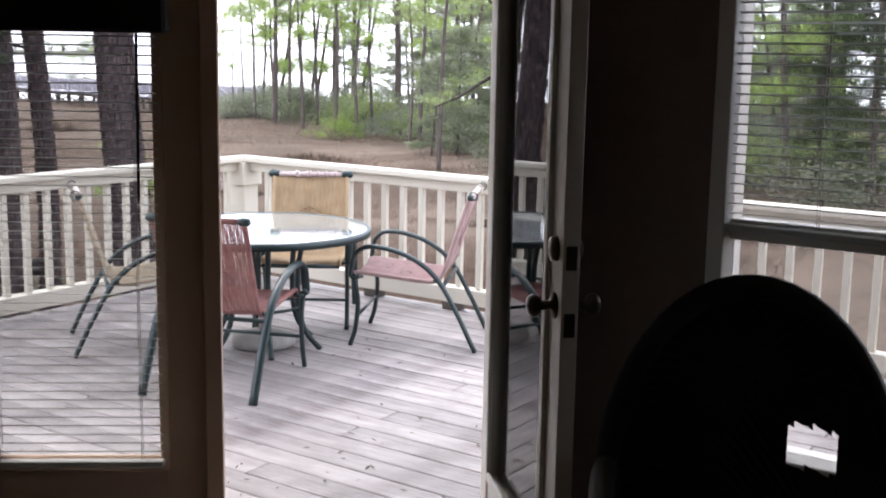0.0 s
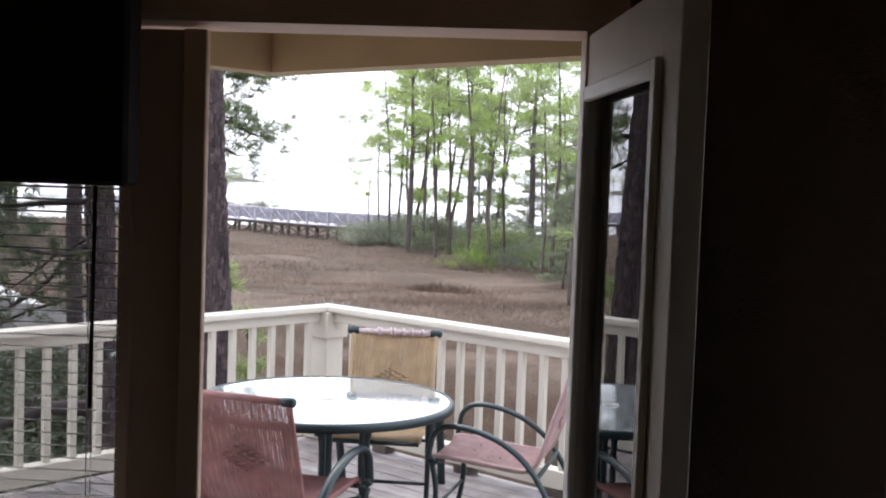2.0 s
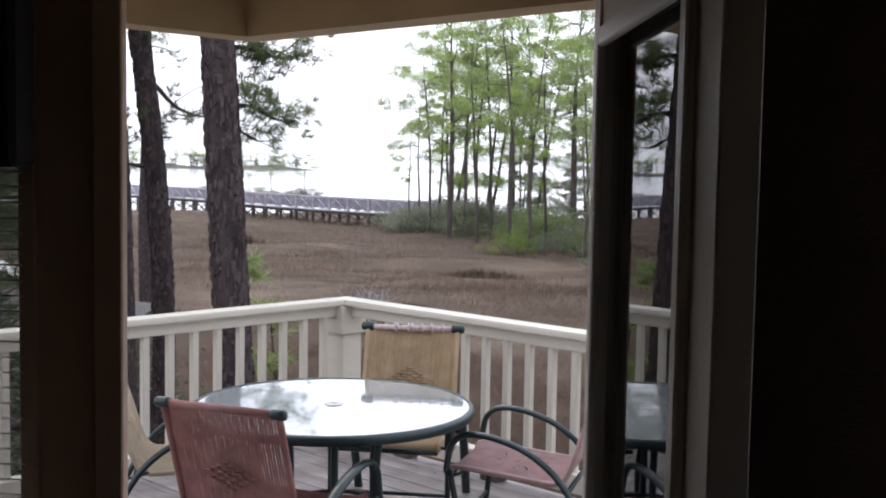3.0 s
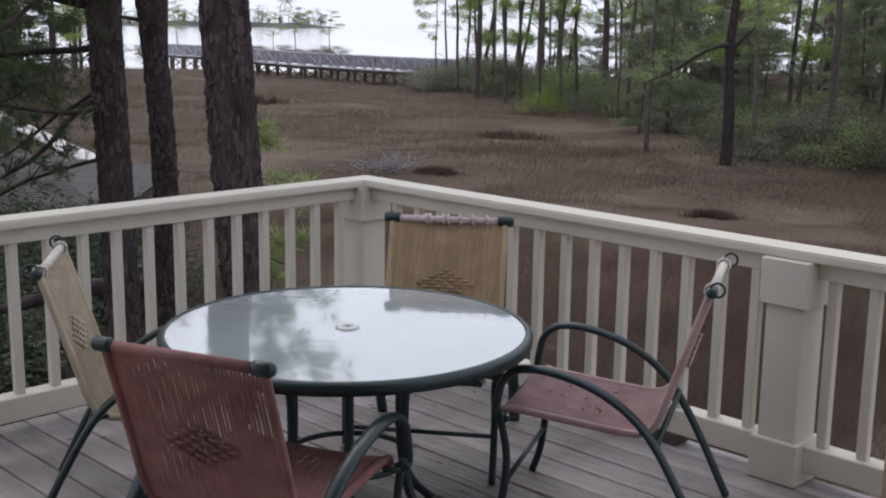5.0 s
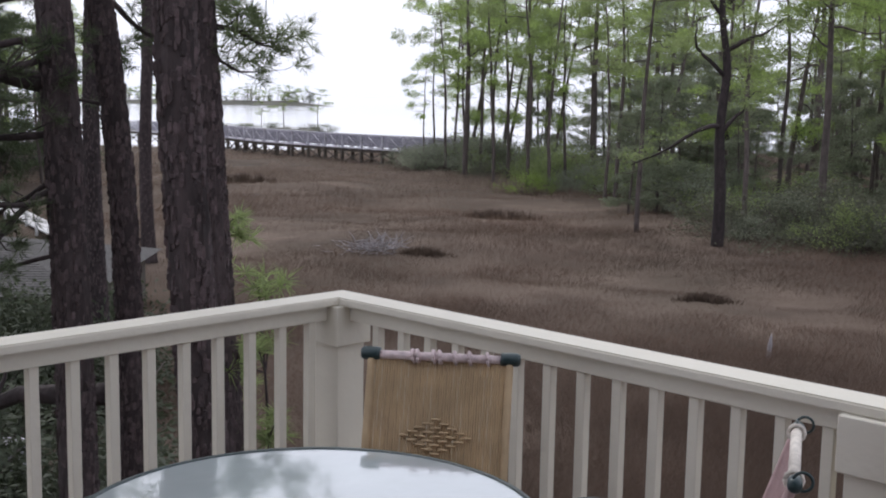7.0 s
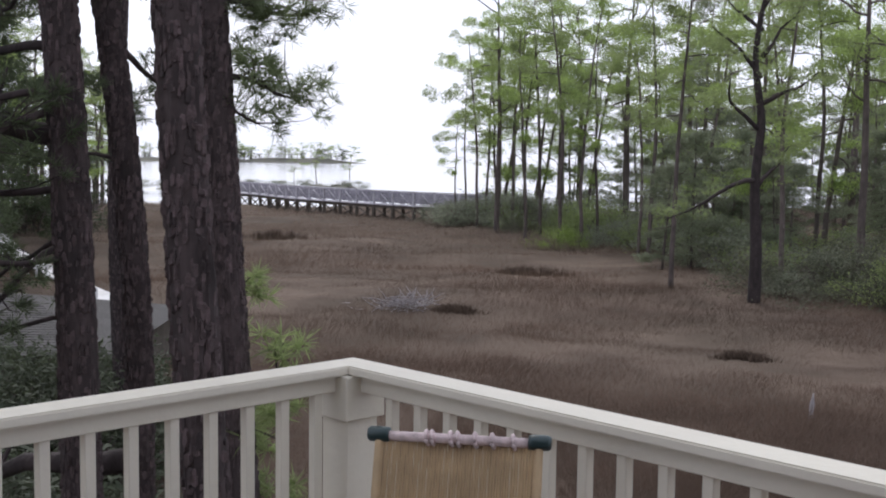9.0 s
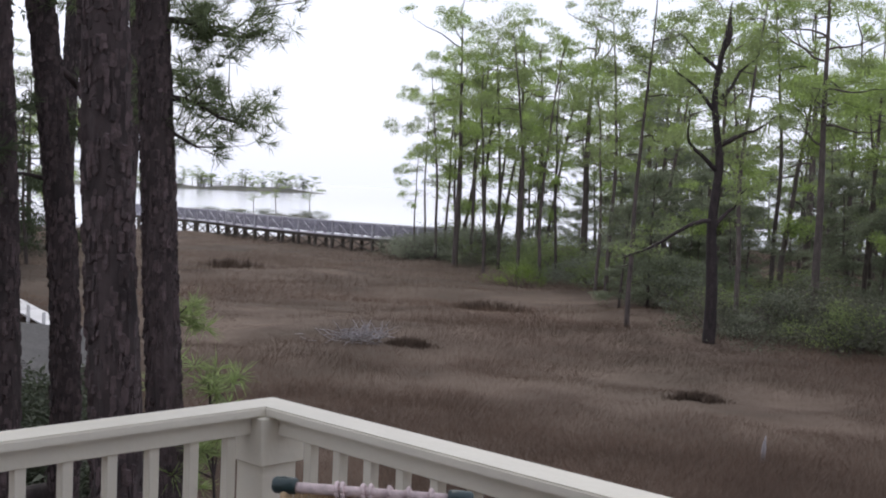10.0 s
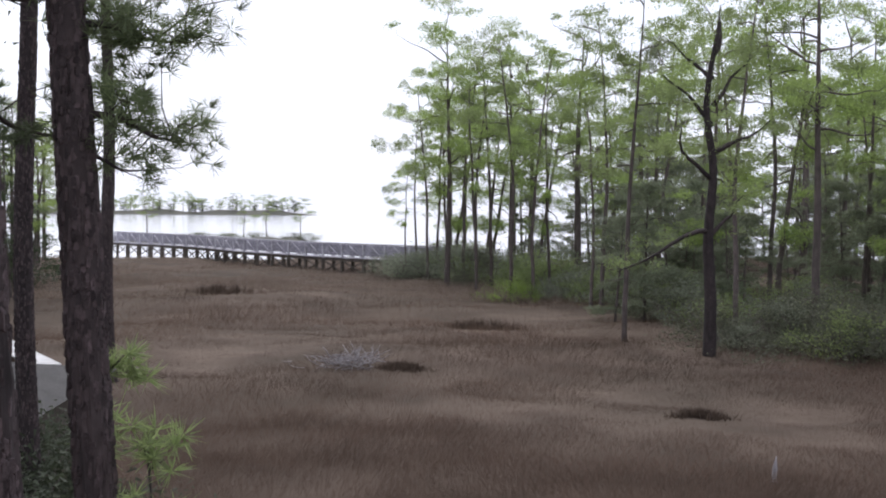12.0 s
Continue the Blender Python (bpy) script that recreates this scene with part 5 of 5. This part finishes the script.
for i in range(9):
    stand(SHRUBS, grown, 1, rg.uniform(84, 92), rg.uniform(1.5, 8), rg.uniform(1.8, 2.6), rg.uniform(0, 360), 1.4)
for i in range(40):
    d, f = rg.uniform(30, 100), rg.uniform(0.30, 0.6)
    if d < 68 and f < 0.43:
        continue
    stand(SHRUBS, grown, rg.choice((0, 4, 3, 4)), d, -d * f - 2, rg.uniform(1.5, 3.5), rg.uniform(0, 360), 1.3)
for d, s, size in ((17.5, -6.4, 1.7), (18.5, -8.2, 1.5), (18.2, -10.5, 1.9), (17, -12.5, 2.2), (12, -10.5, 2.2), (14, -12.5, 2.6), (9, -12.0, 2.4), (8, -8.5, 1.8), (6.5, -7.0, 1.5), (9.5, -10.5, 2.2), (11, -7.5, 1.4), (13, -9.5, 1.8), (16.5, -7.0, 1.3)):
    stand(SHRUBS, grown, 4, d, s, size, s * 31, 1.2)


ubox = thing("utility_box", Matrix.Translation(fwd(11.5, -5.2)) @ pose(0, 0, 0, 0, 0, 50), "pale grey metal utility box standing in the grove", "utility box")
part("cabinet", box(bmesh.new(), (-0.2, -0.15, -0.3), (0.2, 0.15, 0.62), bevel=0.01), M_GREYWOOD, ubox)
part("lid", box(bmesh.new(), (-0.22, -0.17, 0.62), (0.22, 0.17, 0.68), bevel=0.01), M_GREYWOOD, ubox)
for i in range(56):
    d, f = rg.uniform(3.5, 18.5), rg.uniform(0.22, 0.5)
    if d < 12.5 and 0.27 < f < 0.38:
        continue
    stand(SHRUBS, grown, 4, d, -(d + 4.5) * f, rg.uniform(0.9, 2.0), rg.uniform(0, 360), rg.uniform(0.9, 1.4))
for i in range(16):
    d = rg.uniform(24, 44)
    stand(SHRUBS, grown, rg.choice((0, 1, 3)), d, d * rg.uniform(0.62, 1.2), rg.uniform(1.5, 3.0), rg.uniform(0, 360), 1.2)


# ---- far shore ----
def island(name, d, s0, s1, rise, depth, label):
    bm = bmesh.new()
    n = 24
    rows = []
    for j, (dd, hh) in enumerate(((-depth, 0), (-depth * 0.6, 0.75), (0, 1.0), (depth * 0.6, 0.7), (depth, 0))):
        row = []
        for i in range(n + 1):
            t = i / n
            taper = min(1.0, 8 * (1 - t), 8 * t + 0.2)
            z = G - 0.66 + rise * hh * taper * (0.75 + 0.5 * noise.noise((t * 9, j * 2.0, d)))
            row.append(bm.verts.new(fwd(d + dd * taper, s0 + (s1 - s0) * t, z)))
        rows.append(row)
    for r0, r1 in zip(rows, rows[1:]):
        for i in range(n):
            bm.faces.new((r0[i], r0[i + 1], r1[i + 1], r1[i])).smooth = True
    return tagged(part(name, bm, M_ISLE), label, "island", "", "structure")


island("island_far", 690, -230, -35, 3.4, 12, "low wooded island across the bay")
island("island_spit", 186, -44, -8.5, 1.2, 5, "low sandy spit with scrub in the bay")
rg = random.Random(61)


def far_plant(options, used, kind, d, s, size, tall, z):
    p = fwd(d, s, z)
    m = Matrix.Translation(p) @ pose(0, 0, 0, 0, 0, rg.uniform(0, 360))
    ob = options[kind]
    if kind in used:
        ob = copy_thing(ob, m)
    used.add(kind)
    ob.matrix_world = m
    ob.scale = (size * tall, size * tall, size)


for i in range(80):
    s = rg.uniform(-210, -50)
    far_plant(KINDS, placed, rg.choice((0, 2, 4, 5)), rg.uniform(684, 694), s, rg.uniform(0.28, 0.62), 2.3, G + 0.9)
for i in range(22):
    far_plant(SHRUBS, grown, rg.choice((0, 1)), rg.uniform(183, 188), rg.uniform(-46, -10), rg.uniform(0.8, 1.5), 1.8, G - 0.25)
for s, size in ((-21.5, 0.36), (-17.8, 0.45), (-12.3, 0.42), (-37.0, 0.5)):
    far_plant(KINDS, placed, 1, 186, s, size, 1.5, G - 0.3)

# ---- litter on the deck ----
M_LITTER = material("brown_leaf_litter", (0.07, 0.05, 0.04), 0.9, scale=20, spread=0.4, island=0.4, bump=0)
bm = bmesh.new()
rg = random.Random(15)
for _ in range(420):
    x, y = rg.uniform(0.2, 4.2), rg.uniform(-4.2, -0.15)
    if x - y > 6.6:
        continue
    a, k = rg.uniform(0, 6.28), rg.uniform(0.005, 0.022)
    e1, e2 = Vector((math.cos(a), math.sin(a), rg.uniform(-0.1, 0.3))) * k, Vector((-math.sin(a), math.cos(a), 0)) * k * rg.uniform(0.2, 0.5)
    c = Vector((x, y, 0.006))
    bm.faces.new([bm.verts.new(c + v) for v in (-e1, -e2, e1, e2)])
tagged(part("leaf_litter", bm, M_LITTER), "small brown dead leaves scattered on the deck", "leaves", "", "stuff")
bm = bmesh.new()
for _ in range(26):
    x, y = rg.uniform(-0.19, 0.19), rg.uniform(-0.1, 0.24)
    p = chair_pose(2.51, -0.60, -0.89, -0.45) @ Vector((x, y, 0.402))
    a, k = rg.uniform(0, 6.28), rg.uniform(0.006, 0.02)
    e1, e2 = Vector((math.cos(a), math.sin(a), 0.2)) * k, Vector((-math.sin(a), math.cos(a), 0)) * k * 0.35
    bm.faces.new([bm.verts.new(p + v) for v in (-e1, -e2, e1, e2)])
tagged(part("seat_litter", bm, M_LITTER), "dead leaf scraps lying on a chair seat", "leaves", "", "stuff")

# ---- deck boards ----
board_cache = {}


def deck_board(x0, x1, y):
    key = round(x1 - x0, 2)
    if key not in board_cache:
        board_cache[key] = mesh_of("board", box(bmesh.new(), (0, -0.0685, -0.04), (x1 - x0, 0.0685, 0.0), bevel=0.004), M_BOARD)
    ob = new("board", board_cache[key])
    ob.parent = deck
    ob.location = (x0, y, rng.uniform(-0.003, 0.0))


y = -0.01
row = 0
while y > -DECK_END:
    end = DECK_END if y > KR.y + 0.08 else max(KL.x - 0.01, 3.434 + (y + 3.426) / math.tan(radians(38)) - 0.1) if y > KL.y else KL.x - 0.01
    x = 0.0
    step = 3.0 + (row * 1.7) % 3.4
    while x < end - 0.05:
        e = min(end, x + step)
        deck_board(x, e - 0.003, y)
        x, step = e, 4.88
    y -= 0.143
    row += 1
